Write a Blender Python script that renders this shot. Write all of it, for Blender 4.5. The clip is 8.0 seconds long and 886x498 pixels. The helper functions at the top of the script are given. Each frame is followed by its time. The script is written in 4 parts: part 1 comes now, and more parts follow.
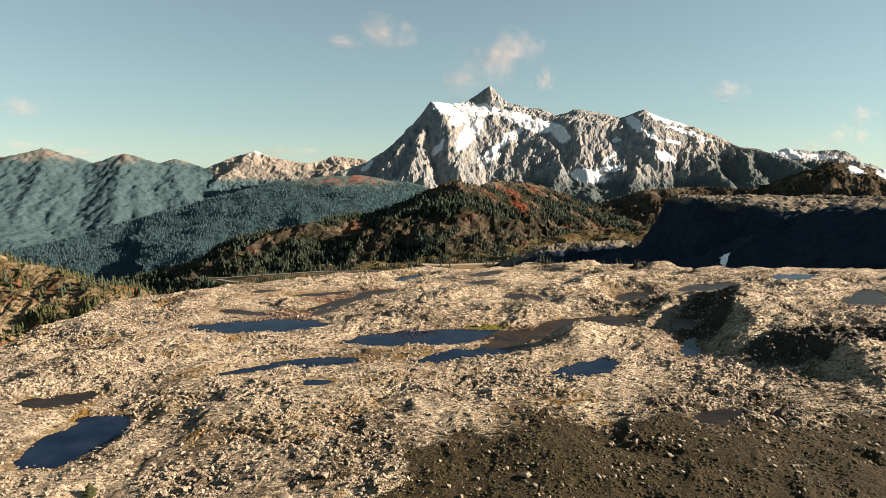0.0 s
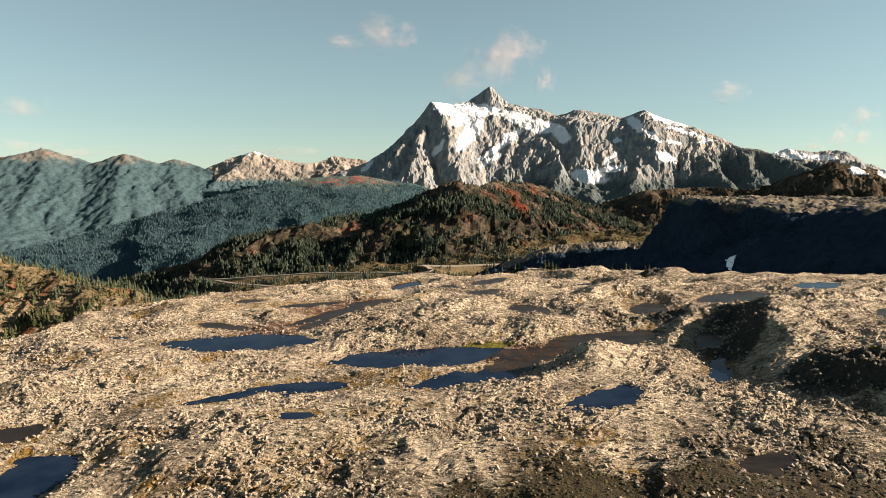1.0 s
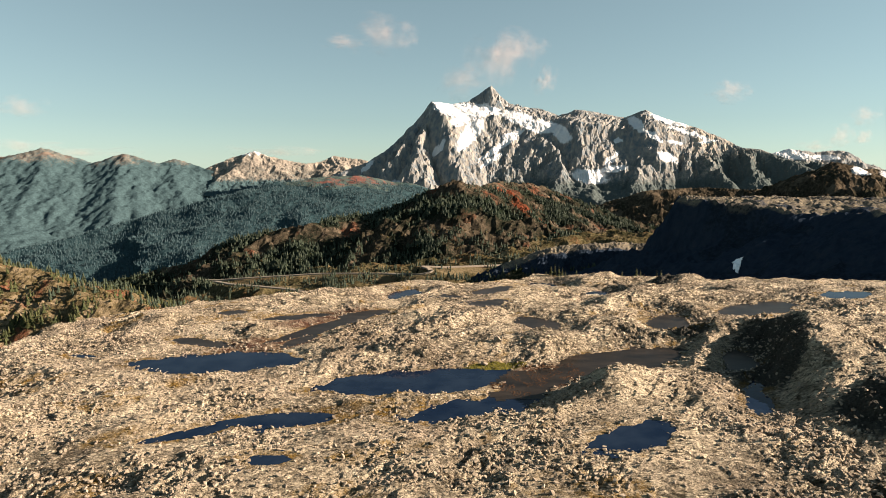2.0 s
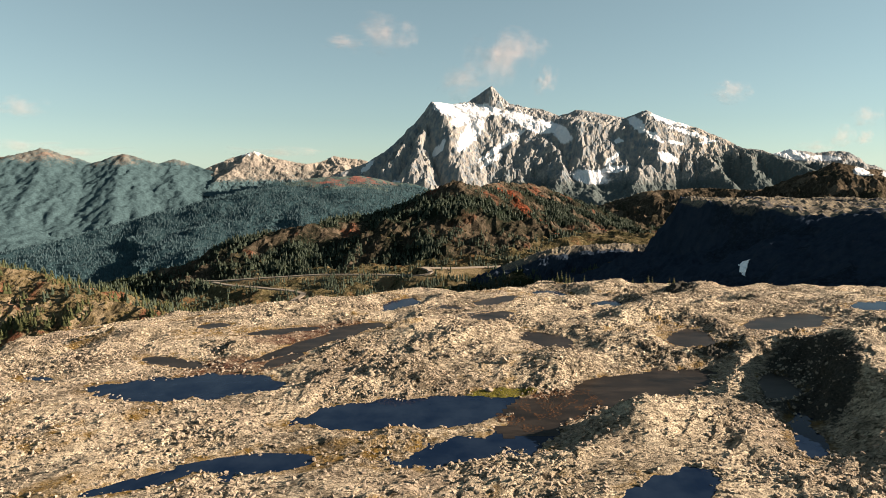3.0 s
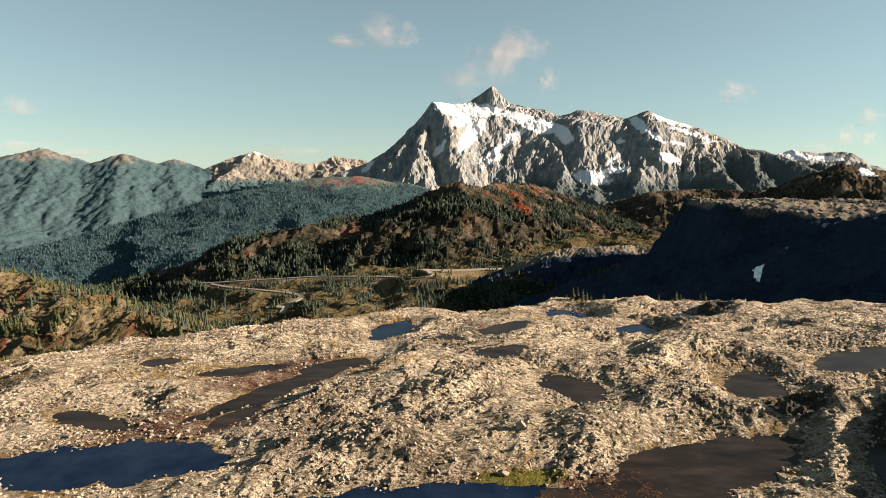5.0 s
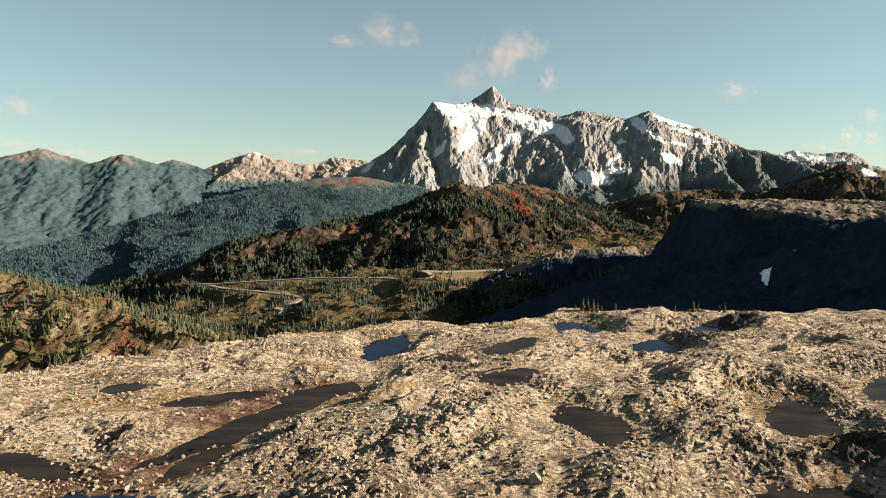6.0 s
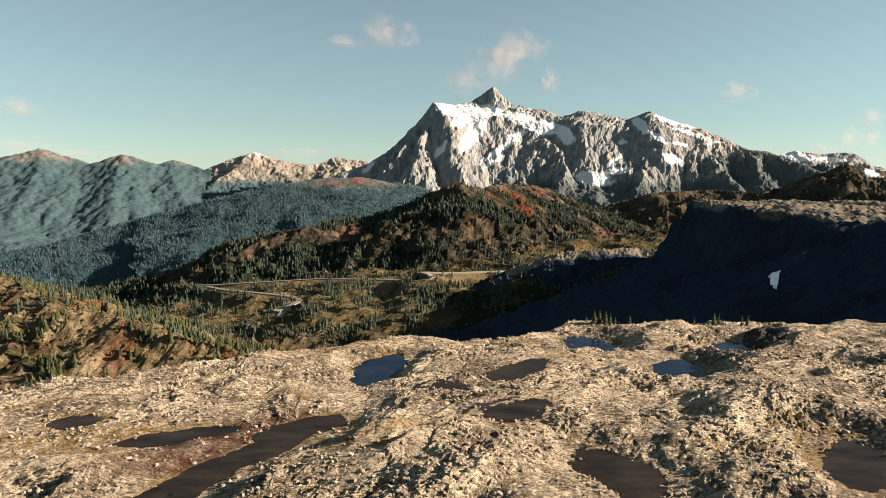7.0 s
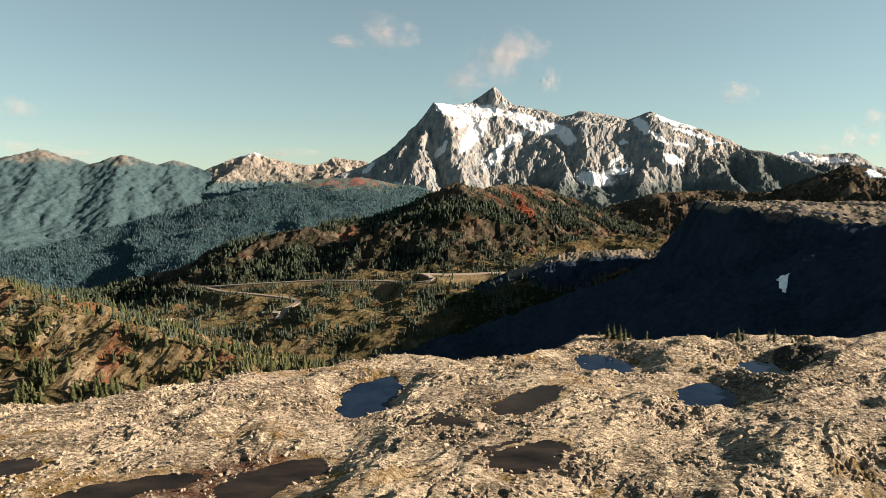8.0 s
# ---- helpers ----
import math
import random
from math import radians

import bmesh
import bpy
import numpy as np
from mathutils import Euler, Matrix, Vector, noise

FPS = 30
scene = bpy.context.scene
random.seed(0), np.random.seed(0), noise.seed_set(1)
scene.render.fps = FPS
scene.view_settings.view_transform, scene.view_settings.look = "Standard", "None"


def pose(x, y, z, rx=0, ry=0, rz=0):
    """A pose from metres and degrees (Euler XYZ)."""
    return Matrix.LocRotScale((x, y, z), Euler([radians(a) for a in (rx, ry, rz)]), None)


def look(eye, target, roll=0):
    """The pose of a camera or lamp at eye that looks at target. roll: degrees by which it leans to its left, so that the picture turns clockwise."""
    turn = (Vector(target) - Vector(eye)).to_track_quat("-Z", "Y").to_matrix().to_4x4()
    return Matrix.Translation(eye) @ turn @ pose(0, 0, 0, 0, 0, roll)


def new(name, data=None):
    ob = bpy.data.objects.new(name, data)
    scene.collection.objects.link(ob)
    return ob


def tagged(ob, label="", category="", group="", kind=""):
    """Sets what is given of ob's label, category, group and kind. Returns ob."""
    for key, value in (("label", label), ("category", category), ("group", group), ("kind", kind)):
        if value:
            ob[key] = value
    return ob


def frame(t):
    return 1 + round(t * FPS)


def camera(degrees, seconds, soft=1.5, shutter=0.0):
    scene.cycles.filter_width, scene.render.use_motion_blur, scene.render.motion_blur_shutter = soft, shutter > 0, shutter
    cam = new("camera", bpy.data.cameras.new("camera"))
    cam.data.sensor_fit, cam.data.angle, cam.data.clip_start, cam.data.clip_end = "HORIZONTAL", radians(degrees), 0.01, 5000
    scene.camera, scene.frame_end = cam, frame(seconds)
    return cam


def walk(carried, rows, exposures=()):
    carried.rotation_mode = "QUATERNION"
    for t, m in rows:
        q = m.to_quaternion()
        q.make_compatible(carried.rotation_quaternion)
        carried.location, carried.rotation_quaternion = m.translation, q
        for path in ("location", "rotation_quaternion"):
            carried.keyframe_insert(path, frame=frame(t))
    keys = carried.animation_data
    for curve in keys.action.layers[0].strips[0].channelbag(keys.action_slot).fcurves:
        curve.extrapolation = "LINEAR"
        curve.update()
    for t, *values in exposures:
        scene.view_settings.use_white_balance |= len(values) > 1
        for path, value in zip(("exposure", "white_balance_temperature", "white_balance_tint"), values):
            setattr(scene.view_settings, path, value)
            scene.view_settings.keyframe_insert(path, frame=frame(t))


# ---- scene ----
cam = camera(72.0, 8.0, soft=0.6)
METRES, EYE, TILT, LEAN, TURN = 84.0, 31.0, -7.9, 0.0, 0.0
ROWS = [
    (0.0, 0.0000, 0.0000, 0.0000, 0.00, 0.00, -0.00),
    (0.5, 0.0007, 0.0614, 0.0082, 0.01, 0.02, -0.03),
    (1.0, 0.0014, 0.1227, 0.0164, 0.01, 0.04, -0.03),
    (1.5, 0.0023, 0.1837, 0.0247, 0.04, 0.04, -0.04),
    (3.0, 0.0038, 0.3644, 0.0488, 0.07, 0.07, -0.09),
    (3.5, 0.0048, 0.4254, 0.0571, 0.09, 0.09, -0.10),
    (4.0, 0.0055, 0.4865, 0.0655, 0.10, 0.09, -0.14),
    (4.5, 0.0063, 0.5479, 0.0741, 0.12, 0.09, -0.16),
    (6.0, 0.0082, 0.7319, 0.1007, 0.16, 0.14, -0.18),
    (6.5, 0.0092, 0.7943, 0.1093, 0.19, 0.15, -0.18),
    (7.0, 0.0102, 0.8566, 0.1184, 0.22, 0.18, -0.20),
    (7.5, 0.0110, 0.9190, 0.1275, 0.24, 0.19, -0.20),
    (8.0, 0.0120, 0.9822, 0.1366, 0.26, 0.21, -0.20),
]
walk(cam, [(t, pose(0, 0, EYE, TILT, LEAN, TURN) @ pose(METRES * x, METRES * y, METRES * z, 90 + pitch, roll, yaw)) for t, x, y, z, yaw, pitch, roll in ROWS])

# ---- sky, sun and exposure ----
SUN_TO = Vector((0.93, 0.0, 0.36)).normalized()
world = bpy.data.worlds.new("sky")
scene.world = world
world.use_nodes = True
wn = world.node_tree
wn.nodes.clear()
sky = wn.nodes.new("ShaderNodeTexSky")
sky.sky_type = "NISHITA"
sky.sun_disc = False
sky.sun_elevation = math.asin(SUN_TO.z)
sky.sun_rotation = math.atan2(SUN_TO.x, SUN_TO.y)
sky.altitude = 1700
sky.air_density, sky.dust_density, sky.ozone_density = 1.0, 0.3, 0.5
sky_back = wn.nodes.new("ShaderNodeBackground")
sky_back.inputs["Strength"].default_value = 0.0385
sky_soft = wn.nodes.new("ShaderNodeHueSaturation")
sky_soft.inputs["Saturation"].default_value = 0.62
sky_even = wn.nodes.new("ShaderNodeGamma")
sky_even.inputs["Gamma"].default_value = 0.72
sky_grade = wn.nodes.new("ShaderNodeMix")
sky_grade.data_type, sky_grade.blend_type = "RGBA", "MULTIPLY"
sky_grade.inputs[0].default_value = 1.0
sky_grade.inputs[7].default_value = (0.86, 1.075, 1.05, 1)
sky_out = wn.nodes.new("ShaderNodeOutputWorld")
wn.links.new(sky.outputs["Color"], sky_even.inputs["Color"])
wn.links.new(sky_even.outputs["Color"], sky_soft.inputs["Color"])
wn.links.new(sky_soft.outputs["Color"], sky_grade.inputs[6])
wn.links.new(sky_grade.outputs[2], sky_back.inputs["Color"])
wn.links.new(sky_back.outputs["Background"], sky_out.inputs["Surface"])
sun_data = bpy.data.lights.new("sun", "SUN")
sun_data.energy, sun_data.angle, sun_data.color = 5.0, radians(0.5), (1.0, 0.795, 0.615)
sun = new("sun", sun_data)
sun.matrix_world = look(SUN_TO * 500, (0, 0, 0))
scene.view_settings.exposure = 2.05


# ---- noise over the plan ----
def lattice(ix, iy, seed):
    """A random number from 0 to 1 for each point of a square lattice."""
    n = (ix.astype(np.int64) * 374761393 + iy.astype(np.int64) * 668265263 + seed * 974634777) & 0x7FFFFFFF
    n = ((n ^ (n >> 13)) * 1274126177) & 0x7FFFFFFF
    n = ((n ^ (n >> 16)) * 911382323) & 0x7FFFFFFF
    return ((n ^ (n >> 15)) & 0xFFFFF) / 1048575.0


def vnoise(x, y, seed=0):
    """Smooth noise from -1 to 1 with a wavelength of 1."""
    ix, iy = np.floor(x), np.floor(y)
    fx, fy = x - ix, y - iy
    ux, uy = fx * fx * fx * (fx * (fx * 6 - 15) + 10), fy * fy * fy * (fy * (fy * 6 - 15) + 10)

    def corner(dx, dy):
        a = lattice(ix + dx, iy + dy, seed) * 2 * math.pi
        return np.cos(a) * (fx - dx) + np.sin(a) * (fy - dy)

    low = corner(0, 0) * (1 - ux) + corner(1, 0) * ux
    high = corner(0, 1) * (1 - ux) + corner(1, 1) * ux
    return 1.5 * (low * (1 - uy) + high * uy)


def fbm(x, y, octaves=5, seed=0, gain=0.5):
    total, amp = 0.0, 1.0
    for k in range(octaves):
        total = total + amp * vnoise(x * 2.03 ** k + 17.3 * k, y * 2.03 ** k - 9.1 * k, seed + k)
        amp *= gain
    return total


def ridged(x, y, octaves=5, seed=0, gain=0.55):
    """Noise with sharp crests, from about 0 to 1.5."""
    total, amp, weight = 0.0, 1.0, 1.0
    for k in range(octaves):
        r = (1 - np.abs(vnoise(x * 2.07 ** k + 5.7 * k, y * 2.07 ** k + 3.3 * k, seed + k))) ** 2
        total = total + amp * weight * r
        weight = np.clip(r * 1.4, 0, 1)
        amp *= gain
    return total


def blocks(x, y, seed=0):
    """Broken rock: for each place the distance to the edge of its block (0 at a joint), the block's random number, and a slant."""
    ix, iy = np.floor(x), np.floor(y)
    f1, f2 = np.full(x.shape, 9.0), np.full(x.shape, 9.0)
    own, slant = np.zeros(x.shape), np.zeros(x.shape)
    for dx in (-1, 0, 1):
        for dy in (-1, 0, 1):
            cx = ix + dx + 0.1 + 0.8 * lattice(ix + dx, iy + dy, seed)
            cy = iy + dy + 0.1 + 0.8 * lattice(ix + dx, iy + dy, seed + 7)
            d = np.hypot(x - cx, y - cy)
            r = lattice(ix + dx, iy + dy, seed + 13)
            a = lattice(ix + dx, iy + dy, seed + 19) * 2 * math.pi
            tilt = np.cos(a) * (x - cx) + np.sin(a) * (y - cy)
            near = d < f1
            f2 = np.where(near, f1, np.minimum(f2, d))
            own, slant = np.where(near, r, own), np.where(near, tilt, slant)
            f1 = np.where(near, d, f1)
    return f2 - f1, own, slant


def smooth(a, b, v):
    k = np.clip((v - a) / (b - a), 0, 1)
    return k * k * (3 - 2 * k)


def along(points, x, y):
    """Distance from a line of points (x, y, z), and the line's height at the nearest place."""
    best, height = np.full(x.shape, 1e9), np.zeros(x.shape)
    for (x0, y0, z0), (x1, y1, z1) in zip(points, points[1:]):
        dx, dy = x1 - x0, y1 - y0
        k = np.clip(((x - x0) * dx + (y - y0) * dy) / (dx * dx + dy * dy), 0, 1)
        d = np.hypot(x - x0 - k * dx, y - y0 - k * dy)
        near = d < best
        best, height = np.where(near, d, best), np.where(near, z0 + k * (z1 - z0), height)
    return best, height


def spots(x, y, places):
    """How deep a place lies inside a set of ellipses (x, y, rx, ry, degrees): 1 in a middle, 0 at a rim, below 0 outside."""
    best = np.full(x.shape, -9.0)
    for cx, cy, rx, ry, turn in places:
        c, s = math.cos(radians(turn)), math.sin(radians(turn))
        u, v = (x - cx) * c + (y - cy) * s, -(x - cx) * s + (y - cy) * c
        best = np.maximum(best, 1 - np.sqrt((u / rx) ** 2 + (v / ry) ** 2))
    return best


# ---- materials ----
def material(name, rough=0.9, spec=0.2):
    m = bpy.data.materials.new(name)
    m.use_nodes = True
    b = m.node_tree.nodes["Principled BSDF"]
    b.inputs["Roughness"].default_value = rough
    b.inputs["Specular IOR Level"].default_value = spec
    return m, m.node_tree, b


def node(nt, kind, **values):
    n = nt.nodes.new(kind)
    for key, value in values.items():
        n.inputs[key].default_value = value
    return n


def noise_node(nt, scale, detail=6.0, rough=0.6, coords="Object", squash=(1, 1, 1)):
    co = nt.nodes.new("ShaderNodeTexCoord")
    mp = node(nt, "ShaderNodeMapping", Scale=squash)
    n = node(nt, "ShaderNodeTexNoise", Scale=scale, Detail=detail, Roughness=rough)
    nt.links.new(co.outputs[coords], mp.inputs["Vector"])
    nt.links.new(mp.outputs["Vector"], n.inputs["Vector"])
    return n.outputs["Fac"]


def ramp(nt, fac, stops):
    r = nt.nodes.new("ShaderNodeValToRGB")
    nt.links.new(fac, r.inputs["Fac"])
    e = r.color_ramp.elements
    while len(e) < len(stops):
        e.new(0.5)
    for k, (at, c) in enumerate(stops):
        e[k].position = at
        e[k].color = (*c, 1) if len(c) == 3 else c
    return r.outputs["Color"]


def blend(nt, fac, a, b):
    m = nt.nodes.new("ShaderNodeMix")
    m.data_type = "RGBA"
    for sock, value in ((m.inputs[0], fac), (m.inputs[6], a), (m.inputs[7], b)):
        if isinstance(value, bpy.types.NodeSocket):
            nt.links.new(value, sock)
        elif isinstance(value, tuple):
            sock.default_value = (*value, 1)
        else:
            sock.default_value = value
    return m.outputs[2]


def calc(nt, op, a, b=0.0, clamp=False):
    m = nt.nodes.new("ShaderNodeMath")
    m.operation, m.use_clamp = op, clamp
    for sock, value in zip(m.inputs, (a, b)):
        if isinstance(value, bpy.types.NodeSocket):
            nt.links.new(value, sock)
        else:
            sock.default_value = value
    return m.outputs[0]


def attr(nt, name):
    a = nt.nodes.new("ShaderNodeAttribute")
    a.attribute_name = name
    return a.outputs["Fac"]


def mask(nt, name, noise_fac, soft=0.12, wild=0.9):
    """A mask stored on the mesh, its rim broken up by noise."""
    v = calc(nt, "ADD", attr(nt, name), calc(nt, "MULTIPLY", calc(nt, "SUBTRACT", noise_fac, 0.5), wild))
    r = node(nt, "ShaderNodeMapRange")
    r.inputs["From Min"].default_value, r.inputs["From Max"].default_value = 0.5 - soft, 0.5 + soft
    nt.links.new(v, r.inputs["Value"])
    return r.outputs["Result"]


def bump(nt, bsdf, fac, strength, distance):
    b = node(nt, "ShaderNodeBump", Strength=strength, Distance=distance)
    nt.links.new(fac, b.inputs["Height"])
    nt.links.new(b.outputs["Normal"], bsdf.inputs["Normal"])
    return b


# pale broken rock of the plateau, with heath, moss and red mud
rock_mat, nt, bsdf = material("plateau_rock", 0.95, 0.15)
n_big, n_mid, n_fine = noise_node(nt, 0.06), noise_node(nt, 0.5, 8, 0.65), noise_node(nt, 3.5, 8, 0.7)
n_grain = noise_node(nt, 1.6, 10, 0.75, squash=(0.45, 1.0, 1.0))
rock_c = ramp(nt, n_mid, [(0.28, (0.484, 0.405, 0.282)), (0.46, (0.727, 0.619, 0.444)), (0.7, (0.856, 0.755, 0.561))])
n_lichen = noise_node(nt, 0.16, 7, 0.65)
rock_c = blend(nt, calc(nt, "MULTIPLY", ramp(nt, n_lichen, [(0.48, (0, 0, 0)), (0.64, (1, 1, 1))]), 0.32), rock_c, (0.119, 0.104, 0.0805))
rock_c = blend(nt, calc(nt, "MULTIPLY", n_grain, 0.2), rock_c, (0.154, 0.122, 0.0945))
pink = ramp(nt, n_big, [(0.5, (0, 0, 0)), (0.68, (1, 1, 1))])
rock_c = blend(nt, calc(nt, "MULTIPLY", pink, 0.42), rock_c, (0.247, 0.161, 0.131))
grit = ramp(nt, n_fine, [(0.38, (1, 1, 1)), (0.46, (0, 0, 0))])
rock_c = blend(nt, calc(nt, "MULTIPLY", grit, 0.6), rock_c, (0.10, 0.085, 0.06))


def cracks(nt, scale, turn, stretch, width):
    """Joints of broken rock: 0 in a joint, 1 on a block; and a tone for each block."""
    co = nt.nodes.new("ShaderNodeTexCoord")
    warp = node(nt, "ShaderNodeTexNoise", Scale=scale * 0.8, Detail=3.0)
    push = nt.nodes.new("ShaderNodeVectorMath")
    push.operation = "MULTIPLY_ADD"
    push.inputs[1].default_value = (0.5 / scale,) * 3
    nt.links.new(co.outputs["Object"], warp.inputs["Vector"])
    nt.links.new(warp.outputs["Color"], push.inputs[0])
    nt.links.new(co.outputs["Object"], push.inputs[2])
    mp = node(nt, "ShaderNodeMapping", Rotation=(0, 0, radians(turn)), Scale=(1 / stretch, 1, 0.6))
    nt.links.new(push.outputs[0], mp.inputs["Vector"])
    edge, tone = node(nt, "ShaderNodeTexVoronoi", Scale=scale), node(nt, "ShaderNodeTexVoronoi", Scale=scale)
    edge.feature = "DISTANCE_TO_EDGE"
    for v in (edge, tone):
        nt.links.new(mp.outputs["Vector"], v.inputs["Vector"])
    r = node(nt, "ShaderNodeMapRange")
    r.inputs["From Max"].default_value = width
    nt.links.new(edge.outputs["Distance"], r.inputs["Value"])
    split = nt.nodes.new("ShaderNodeSeparateColor")
    nt.links.new(tone.outputs["Color"], split.inputs["Color"])
    return r.outputs["Result"], split.outputs["Red"]


joint_b, tone_b = cracks(nt, 2.6, -28, 1.9, 0.10)
strata_co = nt.nodes.new("ShaderNodeTexCoord")
strata_map = node(nt, "ShaderNodeMapping", Rotation=(0, 0, radians(-20)), Scale=(0.45, 1.7, 1.4))
strata = node(nt, "ShaderNodeTexNoise", Scale=2.0, Detail=9.0, Roughness=0.72)
strata_warp = node(nt, "ShaderNodeTexNoise", Scale=0.12, Detail=4.0)
strata_push = nt.nodes.new("ShaderNodeVectorMath")
strata_push.operation = "MULTIPLY_ADD"
strata_push.inputs[1].default_value = (7.0, 7.0, 7.0)
nt.links.new(strata_co.outputs["Object"], strata_warp.inputs["Vector"])
nt.links.new(strata_warp.outputs["Color"], strata_push.inputs[0])
nt.links.new(strata_co.outputs["Object"], strata_push.inputs[2])
nt.links.new(strata_push.outputs[0], strata_map.inputs["Vector"])
nt.links.new(strata_map.outputs["Vector"], strata.inputs["Vector"])
height = calc(nt, "ADD", calc(nt, "MULTIPLY", joint_b, 0.12), calc(nt, "MULTIPLY", tone_b, 0.8))
height = calc(nt, "ADD", height, calc(nt, "ADD", n_fine, calc(nt, "MULTIPLY", strata.outputs["Fac"], 2.2)))
joint_c, tone_c = cracks(nt, 1.15, -35, 2.3, 0.07)
height = calc(nt, "ADD", height, calc(nt, "ADD", calc(nt, "MULTIPLY", tone_c, 0.9), calc(nt, "MULTIPLY", joint_c, 0.2)))
rock_c = blend(nt, calc(nt, "MULTIPLY", tone_b, 0.15), rock_c, (0.133, 0.105, 0.084))
rock_c = blend(nt, calc(nt, "MULTIPLY", tone_c, 0.12), rock_c, (0.21, 0.164, 0.133))
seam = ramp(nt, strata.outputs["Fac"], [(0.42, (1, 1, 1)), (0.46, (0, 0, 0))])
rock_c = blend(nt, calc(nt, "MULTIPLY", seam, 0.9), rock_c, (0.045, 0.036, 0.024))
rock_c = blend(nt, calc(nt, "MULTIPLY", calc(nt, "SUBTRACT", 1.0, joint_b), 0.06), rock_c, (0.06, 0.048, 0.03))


def bedded(nt, scale, turn, stretch):
    """Stones bedded side by side: their rounded height, their face (0 in the gaps), and a tone for each stone."""
    co = nt.nodes.new("ShaderNodeTexCoord")
    warp = node(nt, "ShaderNodeTexNoise", Scale=scale * 1.3, Detail=4.0, Roughness=0.65)
    push = nt.nodes.new("ShaderNodeVectorMath")
    push.operation = "MULTIPLY_ADD"
    push.inputs[1].default_value = (0.9 / scale,) * 3
    nt.links.new(co.outputs["Object"], warp.inputs["Vector"])
    nt.links.new(warp.outputs["Color"], push.inputs[0])
    nt.links.new(co.outputs["Object"], push.inputs[2])
    mp = node(nt, "ShaderNodeMapping", Rotation=(0, 0, radians(turn)), Scale=(1 / stretch, 1, 1))
    nt.links.new(push.outputs[0], mp.inputs["Vector"])
    cell = node(nt, "ShaderNodeTexVoronoi", Scale=scale)
    nt.links.new(mp.outputs["Vector"], cell.inputs["Vector"])
    made = []
    for rim, top in ((0.62, 0.22), (0.62, 0.46)):
        r = node(nt, "ShaderNodeMapRange")
        r.inputs["From Min"].default_value, r.inputs["From Max"].default_value = rim, top
        nt.links.new(cell.outputs["Distance"], r.inputs["Value"])
        made.append(r.outputs["Result"])
    split = nt.nodes.new("ShaderNodeSeparateColor")
    nt.links.new(cell.outputs["Color"], split.inputs["Color"])
    return made[0], made[1], split.outputs["Red"]


n_patch = ramp(nt, noise_node(nt, 0.11, 6, 0.6), [(0.40, (0.2, 0.2, 0.2)), (0.64, (1, 1, 1))])
for size, turn, stretch, dark, proud in ((0.9, -25, 1.7, 0.65, 1.5), (2.0, -40, 1.4, 0.7, 1.0), (4.5, 20, 1.3, 0.5, 0.5)):
    stone, face, shade = bedded(nt, size, turn, stretch)
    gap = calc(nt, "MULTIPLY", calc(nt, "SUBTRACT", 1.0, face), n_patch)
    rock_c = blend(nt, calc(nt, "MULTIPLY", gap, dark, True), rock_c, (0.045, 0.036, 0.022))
    rock_c = blend(nt, calc(nt, "MULTIPLY", shade, 0.07), rock_c, (0.17, 0.135, 0.10))
    height = calc(nt, "ADD", height, calc(nt, "MULTIPLY", calc(nt, "MULTIPLY", stone, n_patch), proud))
flake = noise_node(nt, 1.9, 10, 0.78, squash=(0.55, 1.0, 0.8))
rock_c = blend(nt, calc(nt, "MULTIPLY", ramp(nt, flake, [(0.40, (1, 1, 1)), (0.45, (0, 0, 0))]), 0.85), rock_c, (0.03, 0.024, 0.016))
height = calc(nt, "ADD", height, calc(nt, "MULTIPLY", flake, 2.0))
# Near-black colour that deepens the humps' shaded sides, besides real dark growth.
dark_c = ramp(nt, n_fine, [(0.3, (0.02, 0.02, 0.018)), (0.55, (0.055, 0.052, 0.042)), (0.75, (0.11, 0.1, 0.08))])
rock_c = blend(nt, mask(nt, "lichen_shade", n_grain, 0.12, 1.2), rock_c, dark_c)
soil_c = ramp(nt, n_fine, [(0.35, (0.0196, 0.0168, 0.0098)), (0.6, (0.056, 0.0462, 0.0252))])
rock_c = blend(nt, mask(nt, "soil", n_grain, 0.10, 1.7), rock_c, soil_c)
moss_c = ramp(nt, n_fine, [(0.3, (0.042, 0.0315, 0.0098)), (0.55, (0.175, 0.105, 0.0224)), (0.75, (0.133, 0.105, 0.0245))])
rock_c = blend(nt, mask(nt, "moss", n_mid, 0.15, 1.2), rock_c, moss_c)
green_c = ramp(nt, n_fine, [(0.3, (0.056, 0.0525, 0.0084)), (0.7, (0.161, 0.143, 0.0168))])
rock_c = blend(nt, mask(nt, "green", n_mid, 0.15, 0.8), rock_c, green_c)
mud_c = ramp(nt, n_fine, [(0.3, (0.0325, 0.0143, 0.0091)), (0.7, (0.091, 0.039, 0.0228))])
rock_c = blend(nt, mask(nt, "mud", n_mid, 0.2, 0.9), rock_c, mud_c)
heath_c = ramp(nt, n_fine, [(0.3, (0.016, 0.0128, 0.0064)), (0.5, (0.036, 0.0272, 0.012)), (0.72, (0.068, 0.056, 0.0216))])
rock_c = blend(nt, mask(nt, "heath", n_mid, 0.1, 1.3), rock_c, heath_c)
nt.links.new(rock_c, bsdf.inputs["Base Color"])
bump(nt, bsdf, height, 1.0, 0.30)


